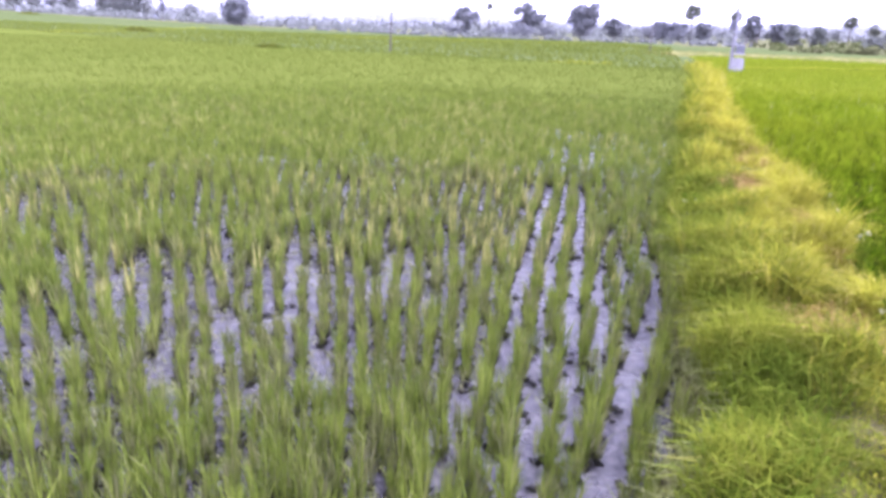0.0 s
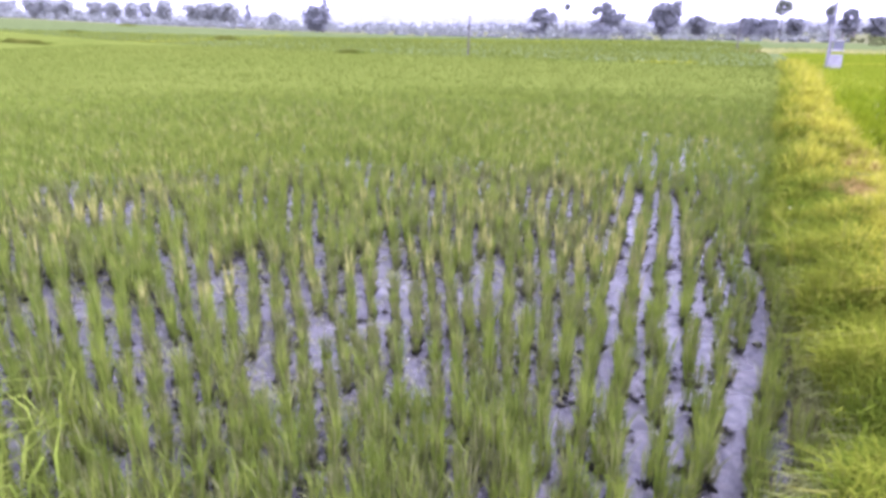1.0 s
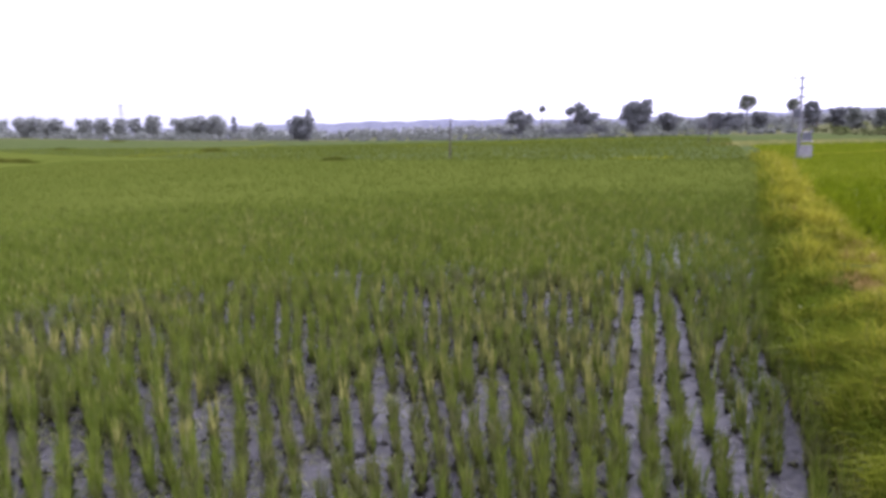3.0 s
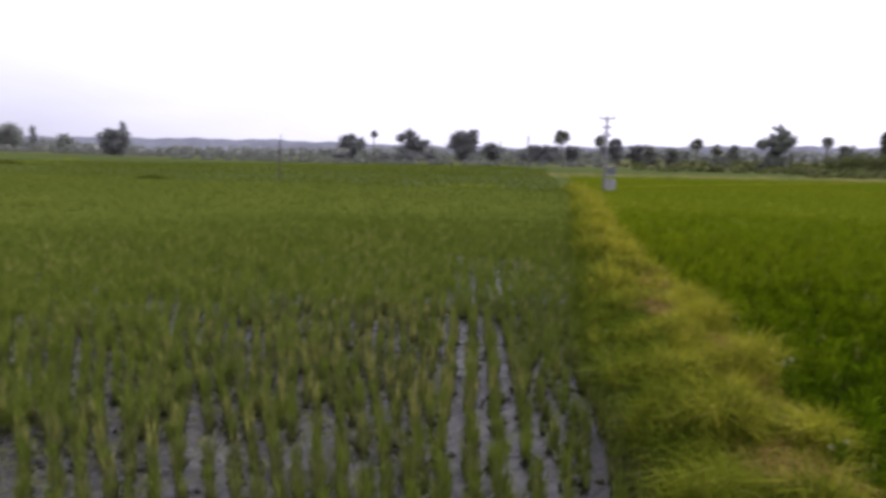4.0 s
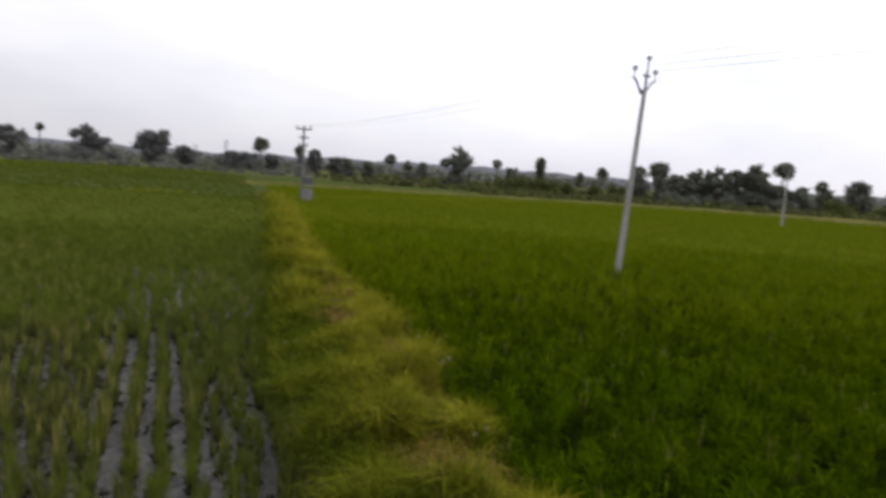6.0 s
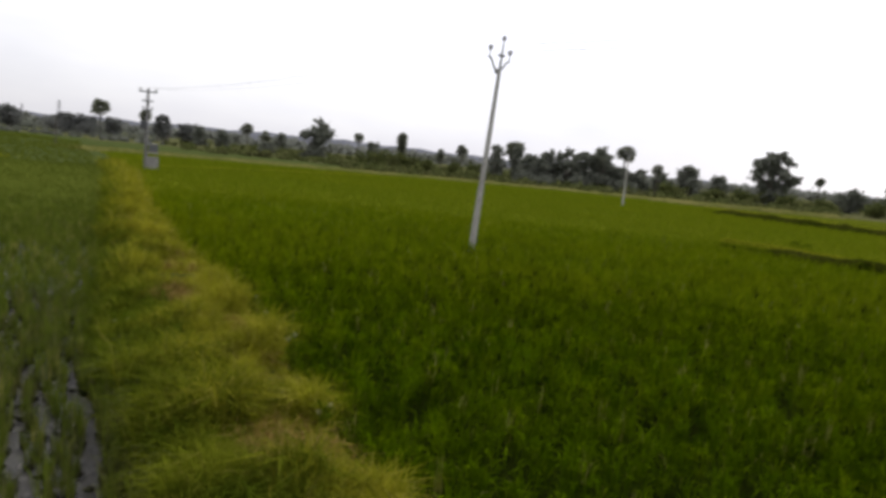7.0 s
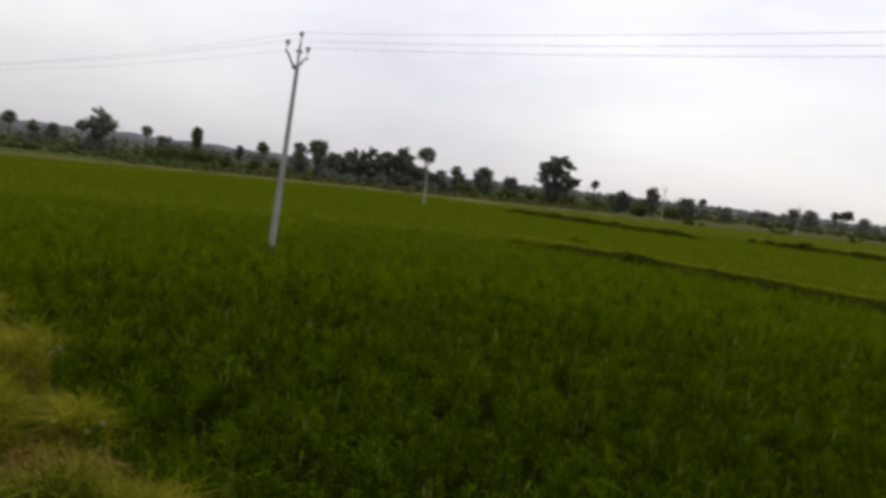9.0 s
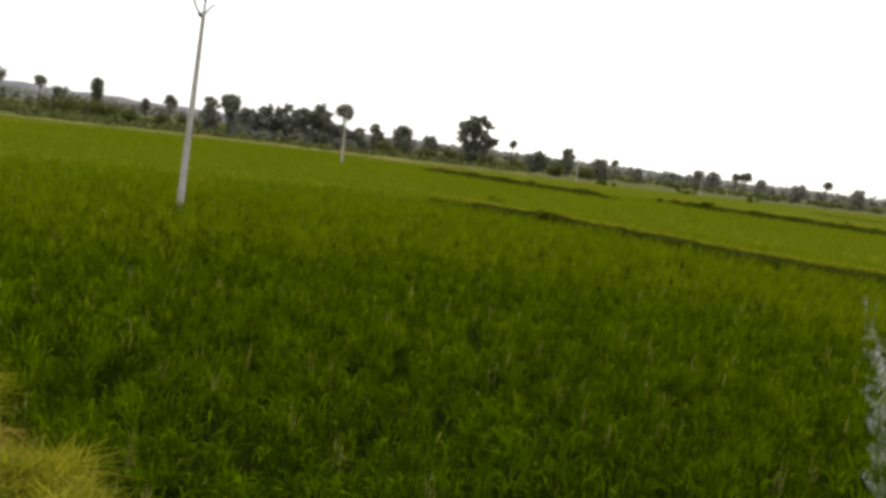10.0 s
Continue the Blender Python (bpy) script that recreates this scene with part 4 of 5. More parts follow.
def broadleaf_tree(place, high, wide, label, crown_from=0.3, balls=9, material=None, leaf=0.32, flare=0.0):
    """A forked trunk and an uneven crown of leaf clumps; flare: how much broader it is towards the top."""
    high, wide, balls = high * 1.03, wide * 1.04, balls * 3
    tree = tagged(new("broadleaf_tree"), label, "tree", "trees at the edge of the fields")
    tree.location = place
    bm = bmesh.new()
    r = 0.028 * high
    lean = Vector((rng.uniform(-0.06, 0.06), rng.uniform(-0.06, 0.06), 0)) * high
    fork = Vector((0, 0, high * max(0.25, crown_from * 0.95))) + lean * 0.4
    tube(bm, [(0, 0, -0.1), (lean.x * 0.15, lean.y * 0.15, fork.z * 0.5), tuple(fork)], [r * 1.35, r, r * 0.8], 7)
    centres, radii = [], []
    for k in range(balls):
        a = 2.4 * k + rng.uniform(0, 1.2)
        f = (k + 0.5) / balls
        z = high * (crown_from + (0.90 - crown_from) * f ** 0.85)
        girth = (1 - flare) * (1 - 0.6 * abs(2 * f - 0.8)) + flare * (0.45 + 0.65 * f - 0.5 * max(0, f - 0.75))
        out = wide * 0.5 * girth * rng.uniform(0.15, 0.90)
        c = Vector((out * math.cos(a), out * math.sin(a), z - wide * 0.06)) + lean
        centres.append(tuple(c))
        radii.append(min(wide * rng.uniform(0.09, 0.21) * (1 - 0.2 * f), high * 0.20))
        if k % 5 == 0:
            tube(bm, [tuple(fork), tuple(fork.lerp(c, 0.5) + Vector((0, 0, high * 0.02))), tuple(c)], [r * 0.6, r * 0.4, r * 0.15], 5)
    part("trunk", bm, M_BARK, tree)
    per = [max(24, int(7.5 * (q / leaf) ** 2)) for q in radii]
    v, s, l = leaf_cloud(centres, radii, per, leaf)
    mesh_part("crown", raw_mesh("crown", v, s, l, material or M_TREE), tree)
    return tree


def clumped_tree(az, dist, clumps, label, leaf=0.28, material=None):
    """A tree by its leaf clumps: degrees aside, degrees up and degrees across, at a distance."""
    tree = tagged(new("broadleaf_tree"), label, "tree", "trees at the edge of the fields")
    tree.location = at(az, dist)
    side_way = Vector((math.cos(radians(az)), -math.sin(radians(az)), 0))
    deep_way = Vector((math.sin(radians(az)), math.cos(radians(az)), 0))
    deg = dist * radians(1.0)
    centres, radii = [], []
    for dx, up, across in clumps:
        for _ in range(7):
            r = across * deg * rng.uniform(0.40, 0.72)
            c = side_way * (dx * deg) + deep_way * rng.normal(0, 0.45 * deg) + Vector((0, 0, max(0.6 * r, 2.2 + up * deg)))
            c += Vector(tuple(rng.normal(0, 0.34 * across * deg, 3)))
            c.z = max(c.z, 0.5 * r)
            centres.append(tuple(c))
            radii.append(r)
    high = max(c[2] for c in centres)
    bm = bmesh.new()
    r = 0.030 * high
    fork = Vector((0, 0, high * 0.3))
    tube(bm, [(0, 0, -0.1), (0.05 * r, 0, fork.z * 0.5), tuple(fork)], [r * 1.4, r, r * 0.85], 7)
    for c in centres[::8]:
        c = Vector(c)
        if c.z > fork.z:
            tube(bm, [tuple(fork), tuple(fork.lerp(c, 0.5) + Vector((0, 0, high * 0.02))), tuple(c)], [r * 0.6, r * 0.4, r * 0.15], 5)
    part("trunk", bm, M_BARK, tree)
    per = [max(30, int(8.0 * (q / leaf) ** 2)) for q in radii]
    v, s, l = leaf_cloud(centres, radii, per, leaf, 0.85)
    mesh_part("crown", raw_mesh("crown", v, s, l, material or M_TREE), tree)
    return tree


def palm_tree(place, high, wide, label, stubby=False):
    """A palmyra: a bare ringed stem and a round head of stiff fan leaves."""
    wide = wide * 1.12
    tree = tagged(new("palm_tree"), label, "palm tree", "palms at the edge of the fields")
    tree.location = place
    r = max(0.15, 0.019 * high)
    bm = bmesh.new()
    bend = rng.uniform(-0.03, 0.03) * high
    top = high - wide * 0.5
    tube(bm, [(bend * t * t, 0, top * t - 0.1 * (t == 0)) for t in (0, 0.25, 0.5, 0.75, 1)], [r * 1.3, r, r * 0.9, r * 0.9, r], 7)
    part("trunk", bm, M_STICK, tree)
    verts, loops, sizes = [], [], []
    heads = ([(top + wide * 0.06, 0.8), (top - wide * 0.42, 1.0)] if rng.uniform() < 0.3 and wide < 4.0 else [(top, 1.0)]) if not stubby else [(top - wide * 0.33 * q, 1.0 - 0.03 * q) for q in range(7)]
    for hz, hs in heads:
        for k in range(int(38 * hs * hs)):
            a = rng.uniform(0, 2 * math.pi)
            e = rng.uniform(-0.95, 1.30)
            d = Vector((math.cos(a) * math.cos(e), math.sin(a) * math.cos(e), math.sin(e)))
            u = d.cross(Vector((0, 0, 1))).normalized()
            w = d.cross(u)
            c0 = Vector((bend, 0, hz)) + d * wide * 0.08 * hs
            fan = wide * 0.40 * hs * rng.uniform(0.40, 1.45)
            turn = rng.uniform(0, math.pi)
            u2 = u * math.cos(turn) + w * math.sin(turn)
            for j in range(6):
                g0, g1 = radians(-75 + 25 * j), radians(-75 + 25 * j + 20)
                base = len(verts)
                gm = (g0 + g1) / 2
                verts += [tuple(c0), tuple(c0 + fan * 0.75 * (d * math.cos(g0) + u2 * math.sin(g0))), tuple(c0 + fan * (d * math.cos(gm) + u2 * math.sin(gm)) + Vector((0, 0, -0.1 * fan))),
                          tuple(c0 + fan * 0.75 * (d * math.cos(g1) + u2 * math.sin(g1)))]
                loops += [base, base + 1, base + 2, base + 3]
                sizes.append(4)
    mesh_part("crown", raw_mesh("crown", verts, sizes, loops, M_FROND), tree)
    return tree


def height_at(dist, up):
    """The height of a thing whose top stands so many degrees above the eye."""
    return 2.3 + dist * math.tan(radians(up))


# bearing, distance, degrees up to the top, degrees across
GREY_FAR = [(-37.9, 260, 1.5, 2.2), (-35.5, 255, 1.65, 2.0), (-34.1, 265, 1.5, 1.8), (-32.0, 260, 1.5, 1.3), (-30.9, 262, 1.5, 1.4), (-29.6, 270, 1.5, 1.2),
            (-28.6, 258, 1.5, 1.0), (-27.5, 255, 1.66, 1.7), (-25.2, 260, 1.45, 1.7), (-24.2, 262, 1.5, 1.6), (-23.0, 260, 1.65, 1.9), (-19.5, 240, 0.9, 1.3)]
# the furthest trees, in the leaf colour most paled for haze
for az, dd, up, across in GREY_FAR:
    broadleaf_tree(at(az, dd), height_at(dd, up + 0.25) - at(az, dd).z, dd * radians(across * 1.2), "distant spreading tree with a thin grey-green crown", 0.34, 9, M_HAZED_PALE, 0.42, 0.5)
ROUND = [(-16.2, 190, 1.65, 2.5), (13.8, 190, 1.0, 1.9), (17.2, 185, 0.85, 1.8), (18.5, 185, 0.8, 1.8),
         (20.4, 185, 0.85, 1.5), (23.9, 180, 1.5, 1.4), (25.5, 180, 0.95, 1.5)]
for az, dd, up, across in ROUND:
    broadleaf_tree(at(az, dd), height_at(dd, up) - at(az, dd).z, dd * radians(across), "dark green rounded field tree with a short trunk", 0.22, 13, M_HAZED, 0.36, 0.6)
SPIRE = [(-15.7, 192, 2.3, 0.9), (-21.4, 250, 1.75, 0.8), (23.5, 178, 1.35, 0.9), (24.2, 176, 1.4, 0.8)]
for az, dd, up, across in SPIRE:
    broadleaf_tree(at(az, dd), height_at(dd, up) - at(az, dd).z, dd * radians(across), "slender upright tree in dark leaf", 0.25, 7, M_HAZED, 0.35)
EAST = [(26.5, 170, 0.9, 1.6), (28.2, 170, 0.75, 1.5), (31.8, 165, 0.1, 2.0), (32.8, 220, 1.0, 1.2), (40.3, 180, 1.05, 1.6),
        (50.5, 112, 1.95, 1.9), (52.3, 113, 2.0, 1.7), (61.2, 106, 0.9, 2.0), (62.4, 106, 0.9, 2.2)]
for az, dd, up, across in EAST:
    broadleaf_tree(at(az, dd), height_at(dd, up), dd * radians(across), "dark green leafy tree beside the far bank", 0.06, 13, None, 0.28, 0.3)
SOUTH = [(66.0, 112, 1.65, 2.7), (64.2, 116, 0.8, 1.6), (68.5, 118, 1.0, 2.0), (77.4, 130, 0.85, 2.3), (80.1, 130, 1.45, 1.6), (82.8, 140, 0.8, 1.9),
         (85.7, 165, 0.5, 1.3), (88.4, 165, 0.5, 1.1), (90.4, 190, 0.9, 1.4), (91.5, 190, 0.95, 1.4), (94.9, 190, 0.8, 1.3), (97.5, 190, 0.7, 1.5), (101.5, 190, 0.9, 1.4)]
# past 150 m the leaf is the paler one, haze in its colour
for az, dd, up, across in SOUTH:
    broadleaf_tree(at(az, dd), height_at(dd, up), dd * radians(across), "grey-green spreading tree beyond the paddies" if dd > 150 else "dark green spreading tree beyond the paddies", 0.12, 13, M_HAZED_PALE if dd > 150 else None, 0.28, 0.3)
# the dark grove: crowns that close into one mass down to the ground
for az, dd, top in ((53.9, 102, 0.90), (55.2, 104, 1.30), (56.6, 102, 1.50), (58.0, 104, 1.55), (59.2, 103, 1.80), (60.3, 105, 0.70)):
    lobes = [(-0.6, top * 0.88, 0.40), (0.0, top, 0.42), (0.6, top * 0.84, 0.40), (-0.7, top * 0.45, 0.52), (0.0, top * 0.5, 0.58), (0.7, top * 0.4, 0.52), (-0.5, -0.3, 0.58), (0.2, -0.3, 0.60), (0.7, -0.5, 0.55)]
    clumped_tree(az, dd, lobes, "dark dense tree closing into a grove with its neighbours", 0.26)
SPREADING = [(0.55, 1.60, 0.68), (0.0, 1.35, 0.62), (0.95, 1.30, 0.58), (0.45, 0.95, 0.68), (-0.80, 0.95, 0.38), (-1.15, 0.9, 0.24), (-0.4, 1.05, 0.48),
             (0.1, 0.35, 0.5), (-0.3, -0.1, 0.5), (0.4, -0.1, 0.5), (-0.6, -0.6, 0.6), (0.0, -0.6, 0.65), (0.5, -0.6, 0.45)]
clumped_tree(35.55, 135, SPREADING, "tall spreading tree with a leaning crown above a dark bush")
LOFTY = [(-1.05, 2.2, 0.42), (-0.5, 2.45, 0.46), (0.05, 2.6, 0.48), (0.5, 2.72, 0.44), (0.95, 2.35, 0.42), (-1.1, 1.6, 0.42), (-0.45, 1.9, 0.58), (0.25, 2.05, 0.62), (0.85, 1.75, 0.52), (1.7, 1.25, 0.36),
         (-0.9, 1.2, 0.50), (0.0, 1.4, 0.65), (0.9, 1.2, 0.55), (1.5, 0.9, 0.40), (-0.7, 0.6, 0.55), (0.2, 0.6, 0.65), (1.0, 0.5, 0.50), (-0.5, 0.0, 0.55), (0.3, -0.1, 0.60), (0.9, -0.2, 0.50),
         (0.0, -0.6, 0.70), (0.7, -0.7, 0.60)]
clumped_tree(72.1, 112, LOFTY, "tall dark tree with ragged layered branches")
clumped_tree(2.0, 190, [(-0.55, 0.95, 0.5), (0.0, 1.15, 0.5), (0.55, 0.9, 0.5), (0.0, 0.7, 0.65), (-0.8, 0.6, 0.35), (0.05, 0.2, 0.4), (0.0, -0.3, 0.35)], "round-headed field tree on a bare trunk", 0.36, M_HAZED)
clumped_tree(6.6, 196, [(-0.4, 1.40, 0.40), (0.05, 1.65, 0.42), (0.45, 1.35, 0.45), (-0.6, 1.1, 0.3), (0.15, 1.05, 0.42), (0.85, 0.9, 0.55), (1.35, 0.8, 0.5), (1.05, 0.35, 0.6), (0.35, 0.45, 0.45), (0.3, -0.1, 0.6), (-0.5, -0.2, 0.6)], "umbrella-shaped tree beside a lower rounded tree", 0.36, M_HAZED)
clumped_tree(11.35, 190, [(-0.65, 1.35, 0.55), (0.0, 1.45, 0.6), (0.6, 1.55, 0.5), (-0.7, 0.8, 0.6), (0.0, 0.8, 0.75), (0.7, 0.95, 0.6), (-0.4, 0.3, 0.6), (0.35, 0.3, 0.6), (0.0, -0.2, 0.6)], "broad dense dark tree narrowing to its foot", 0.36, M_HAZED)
PALMS = [(3.8, 215, 1.85, 0.6), (19.5, 185, 2.1, 1.25), (22.6, 190, 1.6, 0.9), (30.1, 230, 1.4, 0.95), (31.6, 235, 1.05, 0.8), (39.0, 180, 1.55, 0.8), (46.0, 170, 0.95, 0.75),
         (47.7, 150, 1.4, 1.0), (52.2, 116, 2.2, 1.6), (59.1, 109, 2.3, 1.3), (61.1, 106, 2.65, 1.35), (63.8, 112, 1.4, 0.9), (75.4, 150, 1.4, 0.65), (83.9, 160, 0.85, 0.6), (93.2, 200, 1.0, 0.7), (93.9, 200, 1.2, 0.8), (99.4, 200, 1.2, 0.7)]
for az, dd, up, across in PALMS:
    palm_tree(at(az, dd), height_at(dd, up), dd * radians(across), "tall palmyra palm with a round fan-leaf head")
palm_tree(at(42.7, 160), height_at(160, 1.95), 160 * radians(0.85), "shaggy palmyra palm with old leaves hanging", True)

# bushes and scrub in front of the trees
BUSHES = [(4.8, 185, 0.15, 2.0), (6.6, 185, 0.35, 2.2), (8.6, 188, 0.2, 1.4), (1.0, 195, 0.1, 1.5), (16.6, 182, 0.6, 2.0), (18.8, 182, 0.5, 2.0), (40.0, 130, 0.2, 2.4), (41.6, 130, 0.55, 2.8), (43.4, 130, 0.3, 2.2),
          (45.0, 125, 0.0, 2.0), (47.2, 122, -0.1, 2.2), (49.0, 118, 0.0, 2.0), (79.0, 118, 0.1, 2.4), (81.6, 122, 0.0, 2.6), (53.4, 100, -0.2, 2.6), (55.4, 99, -0.3, 2.8), (57.6, 99, -0.3, 2.4), (61.6, 100, -0.2, 2.6), (65.0, 107, 0.2, 3.0), (68.0, 108, -0.1, 3.0), (70.6, 108, 0.2, 2.6), (73.4, 108, 0.1, 2.6), (76.0, 118, -0.1, 2.6)]
for az, dd, up, across in BUSHES:
    b = tagged(new("bush"), "low rounded green bush at the field edge", "bush", "bushes along the far bank")
    b.location = at(az, dd)
    hi, wi = max(0.9, height_at(dd, up)), dd * radians(across)
    cs = [(wi * rng.uniform(-0.35, 0.35), wi * rng.uniform(-0.2, 0.2), hi * rng.uniform(0.25, 0.62)) for _ in range(8)]
    v, s, l = leaf_cloud(cs, [min(hi * 0.42, wi * 0.25)] * 8, [110] * 8, 0.25)
    mesh_part("foliage", raw_mesh("foliage", v, s, l, M_HAZED if az < 22 else M_TREE if 52 < az < 63 else M_BUSH), b)
    bm = bmesh.new()
    for k in range(4):
        tube(bm, [(0.1 * k - 0.15, 0, -0.1), (cs[k][0] * 0.5, cs[k][1] * 0.5, cs[k][2] * 0.6), cs[k]], [0.06, 0.045, 0.02], 5)
    part("stem", bm, M_BARK, b)

# dark shrubs growing on the nearer bunds
for bx, by, hi, wi in ((55.6, 1.6, 0.60, 2.0), (54.2, -1.1, 0.72, 1.2), (52.8, -10.2, 0.75, 1.6), (52.6, -11.8, 0.6, 1.0), (24.1, 5.1, 0.40, 1.0), (29.6, 8.4, 0.28, 0.9), (50.6, 13.6, 0.42, 1.2), (90.1, 10.7, 0.8, 3.0), (104.0, 0.9, 0.9, 4.0), (108.0, -8.5, 0.8, 3.0)):
    b = tagged(new("shrub"), "small dark green shrub growing on a bund", "shrub", "shrubs on the bunds")
    b.location = (bx, by, 0.1)
    cs = [(wi * rng.uniform(-0.2, 0.2), wi * rng.uniform(-0.4, 0.4), hi * rng.uniform(0.3, 0.7)) for _ in range(6)]
    v, s, l = leaf_cloud(cs, [min(hi * 0.4, wi * 0.3)] * 6, [60] * 6, 0.12)
    mesh_part("foliage", raw_mesh("foliage", v, s, l, M_WEED), b)
    bm = bmesh.new()
    for k in range(3):
        tube(bm, [(0.06 * k - 0.06, 0, -0.1), (cs[k][0] * 0.5, cs[k][1] * 0.5, cs[k][2] * 0.6), cs[k]], [0.03, 0.02, 0.01], 5)
    part("stem", bm, M_BARK, b)

cs, rs = [], []
for k in range(950):
    az = rng.uniform(-48, 112)
    dd = np.interp(az, [-48, -16, 10, 25, 36, 52, 66, 80, 112], [215, 205, 205, 185, 150, 118, 126, 140, 190]) + rng.uniform(0, 45)
    r = dd * radians(rng.uniform(0.15, 0.50) if az < 24 else rng.uniform(0.12, 0.38) if az < 52 else rng.uniform(0.15, 0.42) if az < 62 else rng.uniform(0.12, 0.36))
    c = at(az, dd, r * rng.uniform(0.3, 0.8))
    cs.append(tuple(c))
    rs.append(r)
for k in range(260):
    az = rng.uniform(-12, 26)
    dd = np.interp(az, [-12, 1, 26], [172, 138, 134]) + 50 * rng.uniform(0, 1) ** 1.6
    r = dd * radians(rng.uniform(0.10, 0.24))
    cs.append(tuple(at(az, dd, r * rng.uniform(0.2, 0.6))))
    rs.append(r)
for k in range(520):
    f = rng.uniform(1.2, len(BANK) - 1)
    bx = float(np.interp(f, range(len(BANK)), [q[0] for q in BANK]))
    by = float(np.interp(f, range(len(BANK)), [q[1] for q in BANK]))
    out = (1.03 if f > 2.6 else 1.45) + 0.65 * rng.uniform(0, 1) ** 1.5
    r = rng.uniform(0.25, 0.9)
    cs.append((bx * out, by * out, r * rng.uniform(0.2, 0.7)))
    rs.append(r)
counts = [52] * 950 + [40] * 260 + [34] * 520
for lo, hi, mat, words in ((-60, 24, M_TREE, "belt of grey-green scrub beyond the far fields"), (24, 180, M_BUSH, "belt of dusty green scrub beyond the bank")):
    pick = [k for k, c in enumerate(cs) if lo <= math.degrees(math.atan2(c[0], c[1])) < hi]
    v, s, l = leaf_cloud([cs[k] for k in pick], [rs[k] for k in pick], [counts[k] for k in pick], 0.34, 0.7)
    tagged(new("scrub_belt", raw_mesh("scrub_belt", v, s, l, mat)), words, "scrub", "", "stuff")
cs, rs = [], []
for k in range(1500):
    az = rng.uniform(-50, 115)
    dd = rng.uniform(300, 420)
    r = dd * radians(rng.uniform(0.22, 0.42))
    cs.append(tuple(at(az, dd, 2.0 + dd * radians(rng.uniform(-0.2, 0.12 if -19 < az < 1 else 0.30)) * (1.0 if az < 55 else 0.5))))
    rs.append(r)
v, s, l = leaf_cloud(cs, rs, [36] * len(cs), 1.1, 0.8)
tagged(new("far_woods", raw_mesh("far_woods", v, s, l, M_HAZED_PALE)), "far dark line of woods on the plain", "woods", "", "stuff")

# long wooded rise on the horizon, its blue-grey a painted haze
az = np.radians(np.linspace(-70, 130, 400))
hh = 2.3 + 900 * np.tan(np.radians(0.62 + 0.22 * np.interp(np.degrees(az), [-70, -40, -12, -5, 5, 15, 25, 38, 46, 60, 130], [1.2, 1.1, 1.5, 1.6, 0.5, -0.4, 0.6, 1.0, 0.2, -1.2, -1.8]) + 0.05 * np.sin(az * 60) + 0.04 * np.sin(az * 171 + 1)))
verts = np.concatenate([np.stack([q * np.sin(az), q * np.cos(az), z], 1) for q, z in ((880.0, 0 * az - 1), (905.0, hh * 0.7), (940.0, hh), (1000.0, 0 * az - 1))])
i, j = np.meshgrid(np.arange(399), np.arange(3))
a = (j * 400 + i).ravel()
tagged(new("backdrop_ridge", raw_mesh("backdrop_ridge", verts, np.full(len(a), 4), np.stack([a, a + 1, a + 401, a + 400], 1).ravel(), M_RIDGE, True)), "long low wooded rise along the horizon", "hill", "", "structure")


# ---- power line ----
def insulator(name, parent, place):
    bm = bmesh.new()
    x, y, z = place
    tube(bm, [(x, y, z), (x, y, z + 0.05), (x, y, z + 0.055), (x, y, z + 0.09), (x, y, z + 0.095), (x, y, z + 0.15), (x, y, z + 0.17)], [0.018, 0.018, 0.058, 0.042, 0.064, 0.045, 0.025], 10)
    return part(name, bm, M_PORCELAIN, parent, "glazed grey insulator")


